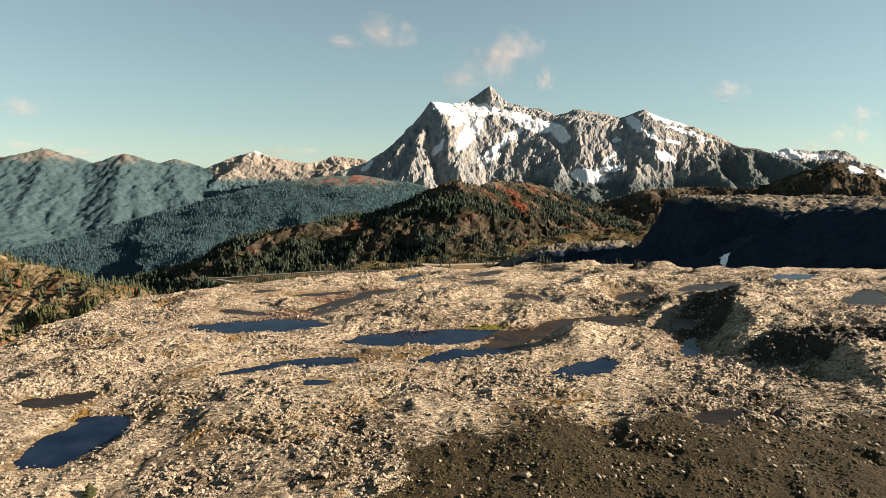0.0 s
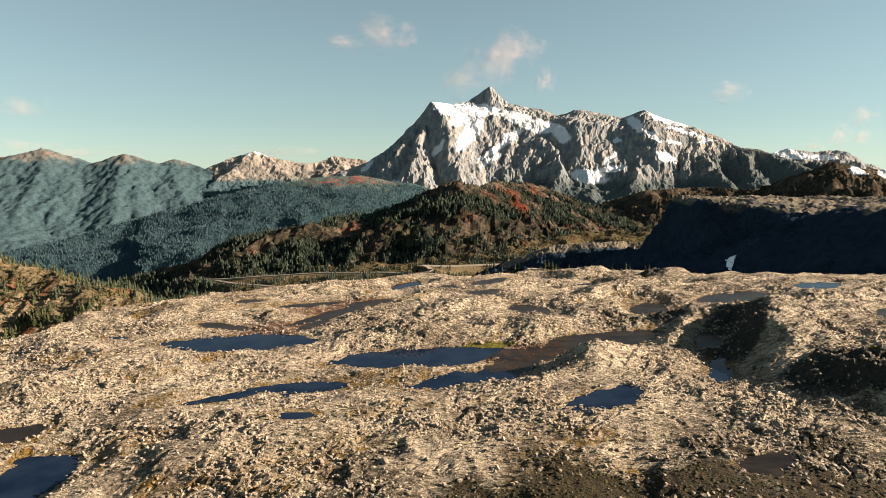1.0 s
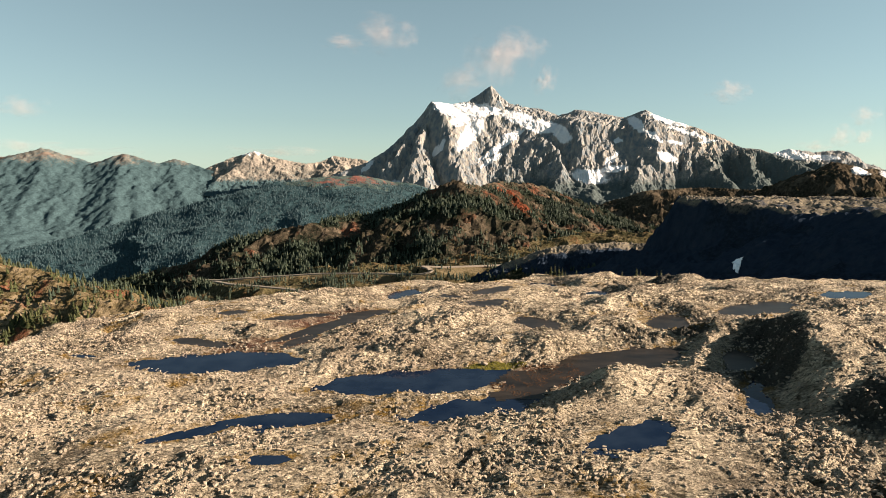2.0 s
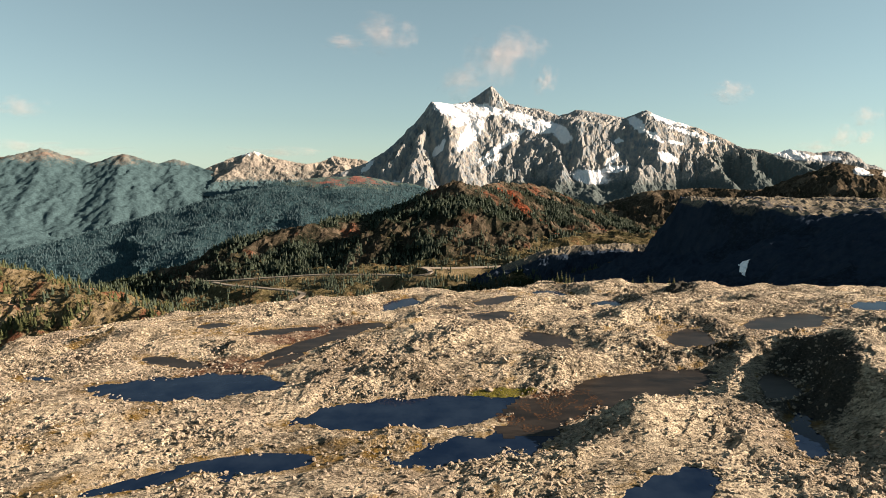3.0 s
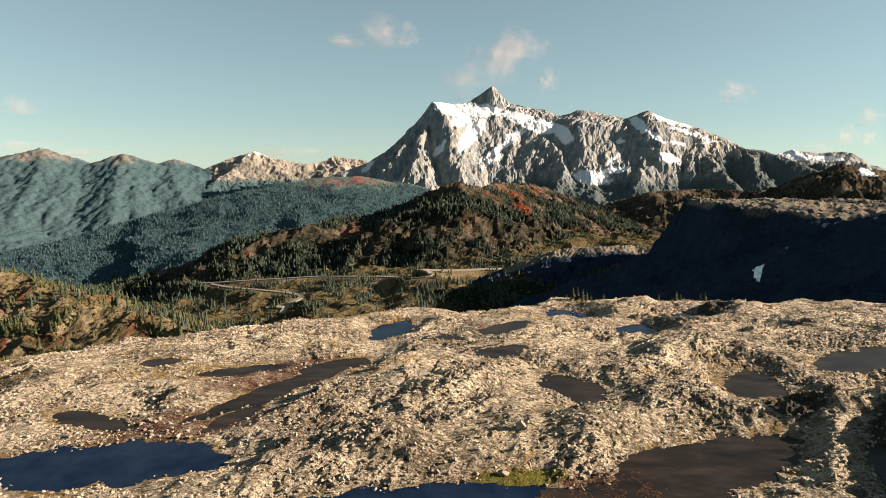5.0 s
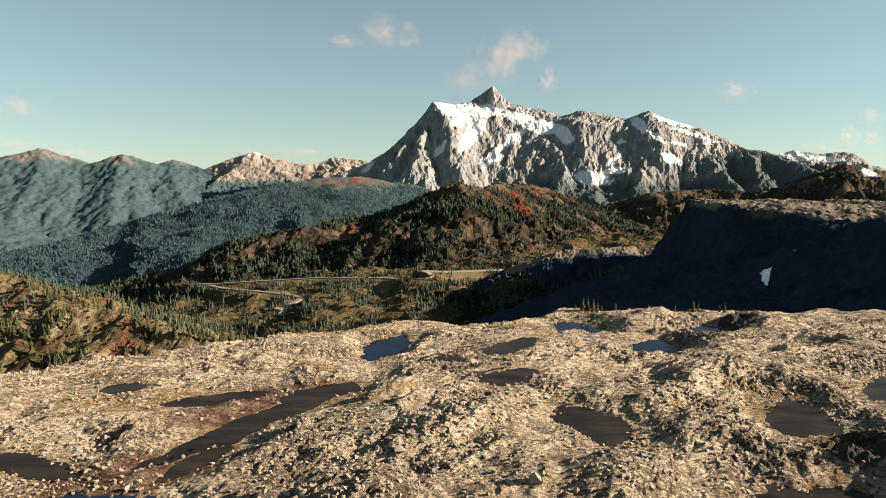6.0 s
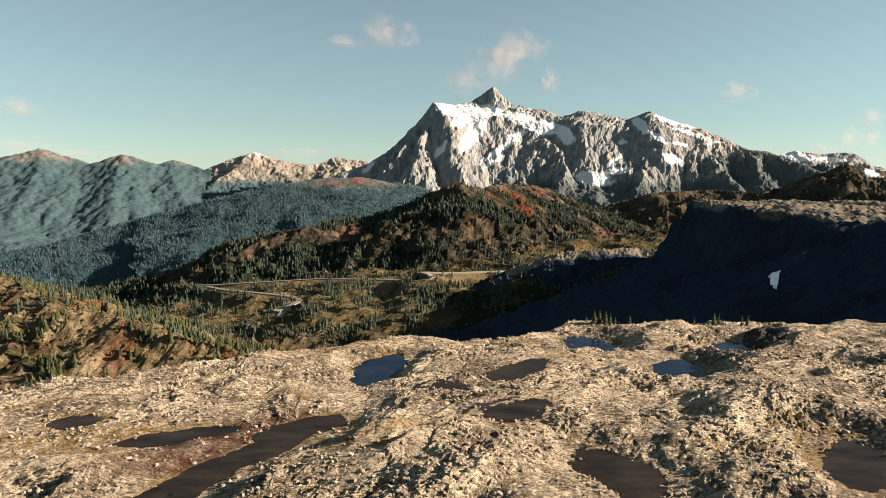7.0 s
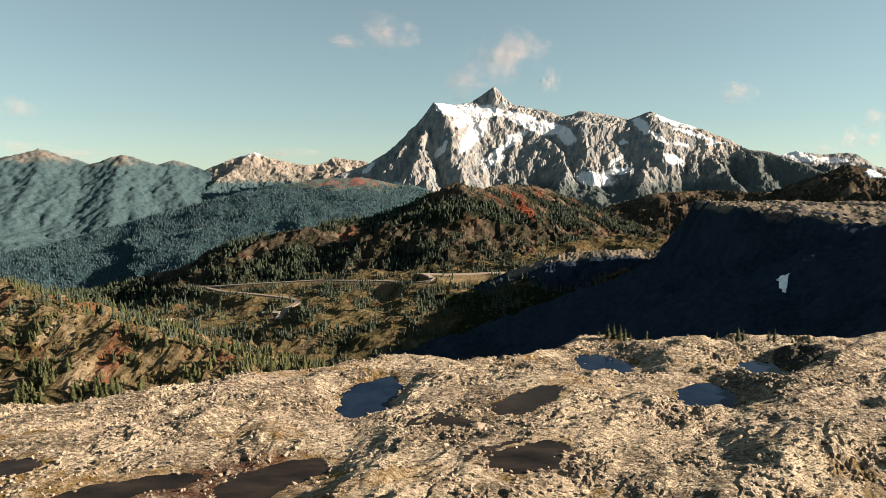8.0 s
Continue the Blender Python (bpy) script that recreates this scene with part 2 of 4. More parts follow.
def land_material(name, scale, dark, mid, pale, forest, red=(0.22, 0.07, 0.035), high=None, relief=0.12):
    """Mountain ground: rock in three tones, with masks for snow, woods, red heath and bare scree."""
    m, nt, bsdf = material(name, 0.95, 0.0)
    big, fine = noise_node(nt, scale, 8, 0.62), noise_node(nt, scale * 7, 8, 0.7)
    steep = noise_node(nt, scale * 3.0, 8, 0.65, squash=(1.0, 1.0, 0.3))
    c = ramp(nt, steep, [(0.32, dark), (0.5, mid), (0.7, high or pale)])
    c = blend(nt, calc(nt, "MULTIPLY", fine, 0.5), c, dark)
    c = blend(nt, mask(nt, "bare", big, 0.12, 1.0), c, ramp(nt, fine, [(0.3, mid), (0.65, pale)]))
    c = blend(nt, mask(nt, "red", fine, 0.15, 1.0), c, ramp(nt, fine, [(0.3, tuple(v * 0.5 for v in red)), (0.7, red)]))
    c = blend(nt, mask(nt, "forest", fine, 0.12, 1.0), c, ramp(nt, fine, [(0.3, tuple(v * 0.45 for v in forest)), (0.7, forest)]))
    c = blend(nt, mask(nt, "snow", steep, 0.13, 0.9), c, ramp(nt, fine, [(0.3, (0.47, 0.49, 0.52)), (0.7, (0.62, 0.62, 0.62))]))
    nt.links.new(c, bsdf.inputs["Base Color"])
    bump(nt, bsdf, calc(nt, "ADD", steep, fine), 0.8, relief / scale)
    return m


# Blue in the dark tone paints hazy shade into the rock.
alp_mat = land_material("alpine_rock_haze", 0.012, (0.08, 0.115, 0.145), (0.215, 0.205, 0.19), (0.37, 0.32, 0.26), (0.085, 0.105, 0.105), relief=0.04)
# Distance haze is put into these two base colours as blue-green.
far_mat = land_material("far_range_rock_haze", 0.012, (0.055, 0.075, 0.08), (0.14, 0.125, 0.105), (0.24, 0.215, 0.185), (0.05, 0.085, 0.096), (0.19, 0.105, 0.07), high=(0.125, 0.115, 0.095), relief=0.04)
wood_haze_mat = land_material("wooded_ridge", 0.02, (0.0345, 0.054, 0.054), (0.0483, 0.0736, 0.069), (0.108, 0.0978, 0.0736), (0.0345, 0.0667, 0.077), (0.147, 0.069, 0.0586), relief=0.03)
hill_mat = land_material("heath_hill", 0.03, (0.0184, 0.0172, 0.0134), (0.0416, 0.0337, 0.0233), (0.116, 0.0918, 0.0673), (0.011, 0.0159, 0.0104), (0.172, 0.052, 0.0275), relief=0.07)
slope_mat = land_material("heath_slope", 0.05, (0.0385, 0.0322, 0.0182), (0.098, 0.077, 0.042), (0.189, 0.15, 0.101), (0.0245, 0.0266, 0.0126), (0.133, 0.0525, 0.0315))
valley_mat = land_material("valley_meadow", 0.04, (0.028, 0.0251, 0.0135), (0.0698, 0.0586, 0.029), (0.14, 0.111, 0.0698), (0.0167, 0.0212, 0.0111), (0.095, 0.0391, 0.0195))
# Flank tones are near-black blue: the mountain's own shade is painted into them.
table_mat = land_material("table_rock_shade", 0.05, (0.011, 0.018, 0.03), (0.018, 0.027, 0.042), (0.19, 0.16, 0.11), (0.011, 0.017, 0.024), high=(0.026, 0.034, 0.046), relief=0.05)

water_mat, nt, bsdf = material("pond_water", 0.03, 0.5)
bsdf.inputs["IOR"].default_value = 1.1
nt.links.new(ramp(nt, noise_node(nt, 0.25, 4), [(0.35, (0.003, 0.008, 0.022)), (0.65, (0.009, 0.017, 0.034))]), bsdf.inputs["Base Color"])
bump(nt, bsdf, noise_node(nt, 2.5, 3), 0.06, 0.05)
mud_water_mat, nt, bsdf = material("shallow_muddy_water", 0.3, 0.5)
bsdf.inputs["IOR"].default_value = 1.1
nt.links.new(ramp(nt, noise_node(nt, 0.3, 8, 0.65, squash=(0.6, 1.6, 1)), [(0.3, (0.006, 0.006, 0.006)), (0.5, (0.015, 0.0128, 0.0112)), (0.72, (0.0315, 0.0255, 0.021))]), bsdf.inputs["Base Color"])
bump(nt, bsdf, noise_node(nt, 2.5, 3), 0.05, 0.05)

stone_mat, nt, bsdf = material("boulder_stone", 0.92, 0.2)
info = nt.nodes.new("ShaderNodeObjectInfo")
isle = nt.nodes.new("ShaderNodeNewGeometry")
n1, n2 = noise_node(nt, 2.2, 8, 0.65), noise_node(nt, 9.0, 6, 0.7)
c = ramp(nt, n1, [(0.3, (0.156, 0.129, 0.0952)), (0.55, (0.279, 0.235, 0.18)), (0.75, (0.367, 0.313, 0.248))])
c = blend(nt, calc(nt, "MULTIPLY", isle.outputs["Random Per Island"], 0.55), c, (0.136, 0.105, 0.0782))
c = blend(nt, calc(nt, "MULTIPLY", info.outputs["Random"], 0.35), c, (0.177, 0.146, 0.112))
nt.links.new(c, bsdf.inputs["Base Color"])
bump(nt, bsdf, n2, 0.7, 0.06)


def leaf_material(name, a, b):
    m, nt, bsdf = material(name, 0.85, 0.15)
    g = nt.nodes.new("ShaderNodeNewGeometry")
    o = nt.nodes.new("ShaderNodeObjectInfo")
    f = calc(nt, "FRACT", calc(nt, "ADD", g.outputs["Random Per Island"], o.outputs["Random"]))
    nt.links.new(blend(nt, calc(nt, "MULTIPLY", calc(nt, "ADD", f, noise_node(nt, 0.8, 5)), 0.55), a, b), bsdf.inputs["Base Color"])
    return m


fir_mat = leaf_material("fir_needles", (0.012, 0.0195, 0.009), (0.0562, 0.06, 0.0225))
# Needles of the far woods are tinted blue in place of haze.
far_fir_mat = leaf_material("far_fir_needles_haze", (0.0225, 0.045, 0.0525), (0.0413, 0.0725, 0.0825))
# Fir colour again, shifted bluer to paint in the valley's haze.
valley_fir_mat = leaf_material("valley_fir_needles_haze", (0.016, 0.026, 0.02), (0.042, 0.054, 0.034))
heath_mat = leaf_material("heath_twigs", (0.0153, 0.0127, 0.0068), (0.0493, 0.0425, 0.017))
bark_mat, nt, bsdf = material("bark", 0.95, 0.1)
nt.links.new(ramp(nt, noise_node(nt, 6, 6), [(0.3, (0.05, 0.04, 0.03)), (0.7, (0.16, 0.13, 0.10))]), bsdf.inputs["Base Color"])
road_mat, nt, bsdf = material("road_gravel", 0.95, 0.1)
nt.links.new(ramp(nt, noise_node(nt, 0.3, 6), [(0.3, (0.128, 0.109, 0.09)), (0.7, (0.203, 0.176, 0.143))]), bsdf.inputs["Base Color"])
snow_mat, nt, bsdf = material("old_snow", 0.7, 0.3)
nt.links.new(ramp(nt, noise_node(nt, 0.3, 6), [(0.3, (0.66, 0.68, 0.70)), (0.7, (0.82, 0.82, 0.82))]), bsdf.inputs["Base Color"])


# ---- building helpers ----
def mesh_of(name, verts, faces, mat, soft=True):
    """A mesh from arrays of places and of equal-sized faces."""
    verts, faces = np.asarray(verts, np.float32), np.asarray(faces, np.int32)
    me = bpy.data.meshes.new(name)
    size = faces.shape[1]
    me.vertices.add(len(verts))
    me.vertices.foreach_set("co", verts.ravel())
    me.loops.add(faces.size)
    me.loops.foreach_set("vertex_index", faces.ravel())
    me.polygons.add(len(faces))
    me.polygons.foreach_set("loop_start", np.arange(0, faces.size, size, dtype=np.int32))
    me.update(calc_edges=True)
    me.validate()
    me.polygons.foreach_set("use_smooth", np.full(len(me.polygons), soft))
    me.materials.append(mat)
    return me


def sheet(name, xs, ys, height, mat, masks=(), soft=True):
    """Ground over a rectangle of the plan: a grid lifted by a height function. masks: (name, function of x, y, z)."""
    gx, gy = np.meshgrid(xs, ys)
    gz = height(gx, gy)
    n = len(xs)
    i = np.arange(len(ys) - 1)[:, None] * n + np.arange(n - 1)[None, :]
    i = i.ravel()
    me = mesh_of(name, np.stack([gx.ravel(), gy.ravel(), gz.ravel()], 1), np.stack([i, i + 1, i + n + 1, i + n], 1), mat, soft)
    for key, f in masks:
        a = me.attributes.new(key, "FLOAT", "POINT")
        a.data.foreach_set("value", np.broadcast_to(f(gx, gy, gz), gx.shape).astype(np.float32).ravel())
    return new(name, me)


def nothing(x, y, z):
    return np.zeros(x.shape)


# ---- the plateau ----
POND_GROUPS = []


def pond_group(name, level, places, muddy=False, label="still dark pond in a hollow of pale rock"):
    POND_GROUPS.append((name, level, places, muddy, label))


pond_group("pond", 0.5, [(-40.8, 64.5, 7.4, 3.6, 82)])
pond_group("pond", 1.3, [(-48.7, 74.1, 4.6, 2.5, 20)], True)
pond_group("pond", 2.0, [(-33.1, 107.5, 11.3, 4.4, 6)])
pond_group("pond", 2.6, [(-2.7, 98.0, 13.6, 4.4, 12), (1.5, 88.3, 6.8, 2.6, 26), (9.5, 93, 4.0, 3.0, 40)])
pond_group("pond", 2.615, [(14.0, 99.2, 8.2, 3.6, 41), (26.2, 106.6, 11.6, 4.8, 28)], True)
pond_group("pond", 2.4, [(-18.4, 86.2, 6.6, 2.0, 7), (-26.8, 82.7, 4.6, 1.1, 29)])
pond_group("pond", 3.5, [(-16.3, 74.8, 2.4, 1.1, -1)])
pond_group("pond", 4.2, [(19.2, 78.3, 5.9, 2.2, 29)])
pond_group("pond", 4.1, [(29.6, 62.5, 2.7, 1.6, 30)], True)
pond_group("pond", 3.2, [(42.1, 104.5, 5.4, 2.2, 60)], True)
pond_group("pond", 3.2, [(37.6, 90.0, 4.8, 1.5, 67)])
pond_group("pond", 3.2, [(16.6, 125.7, 6.0, 3.4, 122)], True)
pond_group("pond", 3.0, [(40.4, 127.3, 6.0, 3.4, 63)], True)
pond_group("pond", 3.0, [(62.3, 138.0, 9.7, 4.0, 27)], True)
pond_group("pond", 3.05, [(59.7, 126.0, 7.4, 2.6, 26)], True)
pond_group("pond", 3.0, [(87.2, 150.2, 6.6, 3.7, 22)])
pond_group("pond", 0.0, [(-9.1, 162.7, 7.2, 3.5, 70)])
pond_group("pond", 3.1, [(89.3, 125.9, 10.5, 3.5, 45)], True)
pond_group("pond", -1.5, [(27.5, 181.1, 6.4, 3.9, 107)])
pond_group("pond", 0.0, [(36.3, 163.2, 5.1, 3.6, 56)])
pond_group("pond", -1.3, [(51.4, 178.8, 5.0, 3.3, 42)])
pond_group("pond", 3.3, [(11.0, 153.5, 6.0, 2.2, 47)], True)
pond_group("pond", 4.2, [(9.4, 138.1, 4.8, 2.3, 38)], True)
pond_group("pond", 3.4, [(1.9, 146.9, 2.2, 1.3, -7)], True)
pond_group("pond", 1.8, [(-20.1, 129.6, 14.6, 2.3, 54), (-15.3, 137.6, 5.7, 2.6, 31), (-27.5, 135.6, 6.4, 1.8, 22)], True)
pond_group("pond", 1.7, [(-42.1, 139.2, 2.9, 1.8, 10)], True)
pond_group("pond", 2.05, [(-24.0, 118.0, 4.0, 1.5, 63)], True)
pond_group("pond", 2.0, [(-39.4, 117.6, 5.8, 1.8, -22)], True)
pond_group("pond", 1.5, [(-55.8, 112.0, 2.4, 0.9, -14)])


def ragged(x, y):
    """How far the ponds' rims wander in and out, in metres."""
    return 1.3 * fbm(x / 6.0, y / 6.0, 5, 31, 0.6)


def shore(x, y, places, wob):
    """About the distance in metres from a pond's rim: below 0 in the water."""
    best = np.full(x.shape, 99.0)
    for cx, cy, rx, ry, turn in places:
        c, s = math.cos(radians(turn)), math.sin(radians(turn))
        u, v = (x - cx) * c + (y - cy) * s, -(x - cx) * s + (y - cy) * c
        q = np.sqrt((u / rx) ** 2 + (v / ry) ** 2)
        best = np.minimum(best, (q - 1) * (ry + 0.35 * (rx - ry) * (u / rx) ** 2 / np.maximum(q * q, 1e-6)))
    return best + wob * np.clip(min(p[3] for p in places) / 3.0, 0.3, 1.0)


# The hump at (92, 102) lies unseen, added to cast shade from the right.
HUMPS = [
    (52.5, 104, 14, 8, 62, 4.7), (54, 78, 8, 5, 130, 3.2), (66, 90, 11, 9, 50, 2.6), (48, 119, 6, 4.5, 40, 1.2), (92, 102, 12, 9, 60, 6.0),
    (9.5, 133, 9, 7, 30, 2.2), (38, 140, 9, 7, 30, 2.2), (-1, 125, 9, 7, 40, 0.9), (-26, 161, 10, 6, 20, 0.5),
    (42, 189, 14, 8, 10, 2.0), (64, 180, 9, 6, 75, 2.2), (-5, 109, 5, 3.4, 10, 1.7), (17, 113, 6, 4, 10, 1.8),
    (22, 91, 8, 3.5, 25, 1.5), (-54, 134, 8, 4, 20, 2.0), (-54, 85, 7, 6, 30, 2.2), (-24, 69, 7, 4, 20, 1.1),
]


def rim(x, y):
    """How far a place lies beyond the plateau's edge."""
    far = np.minimum(182 + 0.33 * x + 8 * smooth(15, 32, x), 212)
    e = np.maximum(-(x + 78), (y - far) * 0.95)
    e = np.maximum(e, x - 150)
    return np.maximum(e, -60 - y) + 4 * fbm(x / 30, y / 30, 3, 44)


def valley_floor(x, y):
    z = -208 + 0.11 * (np.clip(x, -700, 300) + 230) - 0.13 * np.clip(1000 - y, 0, 450)
    z = z + 14 * fbm(x / 130, y / 130, 5, 61) + 6 * ridged(x / 70, y / 70, 4, 66) - 4
    z = z - 0.09 * np.clip(-420 - x, 0, 900) - 0.05 * np.clip(y - 1500, 0, 3000)
    d = np.hypot((x + 165) / 1.6, y - 700)
    return np.where(d < 70, np.minimum(z, -246 + 4 * smooth(20, 60, d) * (1 + fbm(x / 30, y / 30, 3, 77))) * (1 - smooth(40, 70, d)) + z * smooth(40, 70, d), z)


ROAD_HIGH = [(-560, 1420, -236), (-519, 1400, -232), (-446, 1370, -222), (-267, 1330, -204), (-115, 1220, -184), (-60, 1165, -176), (-32, 1150, -172), (-18, 1158, -167), (-28, 1168, -163), (-48, 1172, -161), (2, 1190, -166), (127, 1240, -170)]
ROAD_LOW = [(-522, 1390, -233), (-460, 1320, -226), (-390, 1270, -220), (-293, 1200, -213), (-264, 1165, -211), (-262, 1140, -210), (-277, 1110, -214), (-273, 1050, -217)]


def graded(x, y, h, below=0.8):
    """Ground levelled for the roads that cross it."""
    for line in (ROAD_HIGH, ROAD_LOW):
        d, z = along(line, x, y)
        k = smooth(7, 45, d)
        h = (z - below) * (1 - k) + h * k
    return h


def plateau(x, y, fine=True):
    cx, cy = np.clip(x, -85, 100) / 100, (np.clip(y, 45, 205) - 120) / 100
    h = 4.1 + 2.85 * cx - 2.2 * cy - 4.04 * cx ** 2 - 1.46 * cx * cy - 7.9 * cy ** 2 + 1.94 * cx ** 3 - 1.94 * cy ** 3
    for hx, hy, rx, ry, turn, up in HUMPS:
        c, s = math.cos(radians(turn)), math.sin(radians(turn))
        u, v = (x - hx) * c + (y - hy) * s, -(x - hx) * s + (y - hy) * c
        v = np.where(v > 0, v * (2.3 if up > 5 else 1.0), v * (0.75 if up > 5 else 1.0)) + 2.4 * fbm(x / 7, y / 7, 3, 29) * min(up / 4, 1)
        h = h + up * np.exp(-((u / rx) ** 2 + (v / ry) ** 2) ** 1.4)
    wx, wy = x + 2.5 * fbm(x / 15, y / 15, 3, 3), y + 2.5 * fbm(x / 15, y / 15, 3, 5)
    h = h + 0.55 * fbm(wx / 17, wy / 17, 3, 11) + 0.28 * (ridged(wx / 9, wy / 13, 3, 21) - 0.8)
    c, s = math.cos(radians(33)), math.sin(radians(33))
    h = h + (0.75 + 0.4 * smooth(112, 135, y) - 0.5 * smooth(148, 172, y)) * (ridged((wx * c + wy * s) / 42, (-wx * s + wy * c) / 10, 3, 25) - 0.8) * smooth(60, 90, y)
    heath = heath_at(x, y, h)
    nearest, level_sum, weight_sum = np.full(x.shape, 99.0), np.zeros(x.shape), np.zeros(x.shape)
    wob = ragged(x, y)
    for _, level, places, _, _ in POND_GROUPS:
        s = shore(x, y, places, wob)
        w = 1 / (np.maximum(s, 0) + 0.05) ** 2
        nearest, level_sum, weight_sum = np.minimum(nearest, s), level_sum + w * level, weight_sum + w
    level = level_sum / weight_sum
    k = smooth(0, 7.5, nearest)
    bank = level + 0.04 + 0.09 * nearest
    h = np.where(nearest < 0, level - np.minimum(0.5, 0.05 - nearest * 0.3), bank * (1 - k) + np.maximum(h, level + 0.2 - 0.4 * np.maximum(nearest - 6, 0)) * k)
    rough = 0.12 + 0.88 * smooth(-0.5, 3.0, nearest)
    if fine:
        c, s = math.cos(radians(33)), math.sin(radians(33))
        u, v = wx * c + wy * s, -wx * s + wy * c
        e1, r1, t1 = blocks(u / 5.5, v / 2.6, 71)
        e2, r2, t2 = blocks(u / 2.0 + 3, v / 1.15, 83)
        e3, r3, t3 = blocks(u / 0.95, v / 0.75 + 5, 97)
        big = 0.55 * (r1 - 0.5) + 0.45 * t1 - 0.14 * (1 - smooth(0, 0.12, e1))
        mid = 0.34 * (r2 - 0.5) + 0.25 * t2 - 0.22 * (1 - smooth(0, 0.22, e2))
        small = 0.36 * (r3 - 0.4) - 0.1 * (1 - smooth(0, 0.3, e3))
        patch = smooth(-0.15, 0.45, fbm(x / 14, y / 14, 3, 51))
        broken = smooth(-0.1, 0.5, spots(x, y, SHADED_FLANKS))
        patch = np.maximum(patch, broken)
        h = h + rough * broken * 1.1 * (ridged(x / 6.5, y / 6.5, 4, 57, 0.6) - 0.8)
        rough = rough * (0.15 + 0.85 * smooth(34, 44, y))
        h = h + rough * (1 - 0.8 * heath) * (big * (0.32 + 0.4 * patch) + mid * (0.14 + 0.6 * patch) + small * (0.10 + 0.6 * patch))
        h = h + rough * heath * 0.1 * fbm(x / 1.4, y / 1.4, 3, 55)
    e = rim(x, y)
    drop = np.where(e > 0, 0.55 * e + 0.012 * np.minimum(e, 40) ** 2, 0.0)
    return np.maximum(h - drop, valley_floor(x, y) - 15)


def heath_at(x, y, z):
    """Heath on the slope before the pale rock: 1 in it, 0 away from it."""
    edge = 61.5 + 2.5 * np.sin(x / 9.0) - 0.9 * np.clip(2 - x, 0, 60) + 0.25 * np.clip(x - 30, 0, 20) - 1.3 * np.clip(x - 50, 0, 60)
    return smooth(4.0, -4.0, y - edge - 5 * fbm(x / 10, y / 10, 4, 41))


def soil_at(x, y, z):
    """Dark soil in the joints and between the stones, most of it next to the heath."""
    return 0.22 * smooth(0.0, 0.6, fbm(x / 7, y / 7, 4, 147)) + 0.14 * smooth(-20, 40, x) + 0.05 * smooth(0.8, 0.4, ridged(x / 12, y / 7, 3, 149)) + 0.34 * smooth(16, 0, y - 62 - 6 * fbm(x / 10, y / 10, 3, 41)) * smooth(-32, -5, x)


# Sides of the humps that lie in shade and are coloured dark for it.
SHADED_FLANKS = [(45.5, 104, 15, 6, 62), (53, 83, 14, 7, 15), (41, 119, 5, 4, 40), (84, 97, 8, 6, 60), (59, 181, 7, 4, 70)]


def lichen_shade_at(x, y, z):
    """Dark lichen and low heath, with shade painted onto the humps' left flanks."""
    return np.maximum(smooth(-0.2, 0.45, spots(x, y, SHADED_FLANKS)), 0.36 * smooth(112, 150, y))


def near_ponds(x, y, z):
    best, wob = np.zeros(x.shape), ragged(x, y)
    for _, level, places, muddy, _ in POND_GROUPS:
        best = np.maximum(best, smooth(2.0, 0.0, np.abs(shore(x, y, places, wob) - 0.3)))
    return np.minimum(0.5, 0.4 * best + 0.40 * smooth(0.75, 0.35, ridged(x / 22, y / 14, 3, 47)) + 0.12 * smooth(0.1, 0.6, fbm(x / 6, y / 6, 3, 49)) + 0.1 * smooth(15, -35, x) + 0.15 * smooth(0, 0.8, rim(x, y) / 10))


def mud_at(x, y, z):
    places = [(14, 100, 9, 6, 30), (-28, 116, 12, 5, 20), (-24, 133, 16, 5, 40), (11, 138, 7, 4, 38), (60, 132, 13, 8, 25), (-8, 163, 7, 5, 70)]
    return 0.6 * smooth(-0.2, 0.4, spots(x, y, places)) * smooth(1.8, 0.3, np.abs(z - 2.2))


def green_at(x, y, z):
    return 0.8 * smooth(-0.1, 0.5, spots(x, y, [(7.5, 103.5, 6, 1.8, 5), (10, 92.5, 4, 1.5, 30)]))


def steps(*runs):
    """Grid lines: runs of (from, to, step)."""
    return np.unique(np.round(np.concatenate([np.arange(a, b, s) for a, b, s in runs] + [[runs[-1][1]]]), 3))


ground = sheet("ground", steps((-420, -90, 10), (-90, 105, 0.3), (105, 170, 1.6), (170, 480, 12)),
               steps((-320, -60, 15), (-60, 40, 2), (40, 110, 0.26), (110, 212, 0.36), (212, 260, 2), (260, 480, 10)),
               plateau, rock_mat, [("heath", lambda x, y, z: 0.95 * heath_at(x, y, z)), ("moss", near_ponds), ("soil", soil_at), ("lichen_shade", lichen_shade_at), ("mud", mud_at), ("green", green_at)], soft=False)
tagged(ground, "pale broken rock plateau with heath and mossy hollows", "ground", kind="structure")

for name, level, places, muddy, label in POND_GROUPS:
    reach = max(p[2] for p in places) + 3
    x0, x1 = min(p[0] for p in places) - reach, max(p[0] for p in places) + reach
    y0, y1 = min(p[1] for p in places) - reach, max(p[1] for p in places) + reach
    xs, ys = np.arange(x0, x1, 0.6), np.arange(y0, y1, 0.6)
    gx, gy = np.meshgrid(xs, ys)
    wet = shore(gx, gy, places, ragged(gx, gy)) < 0.9
    cells = (wet[:-1, :-1] | wet[1:, :-1] | wet[:-1, 1:] | wet[1:, 1:]).ravel()
    n = len(xs)
    i = (np.arange(len(ys) - 1)[:, None] * n + np.arange(n - 1)[None, :]).ravel()[cells]
    me = mesh_of(name, np.stack([gx.ravel(), gy.ravel(), np.full(gx.size, level)], 1), np.stack([i, i + 1, i + n + 1, i + n], 1), mud_water_mat if muddy else water_mat)
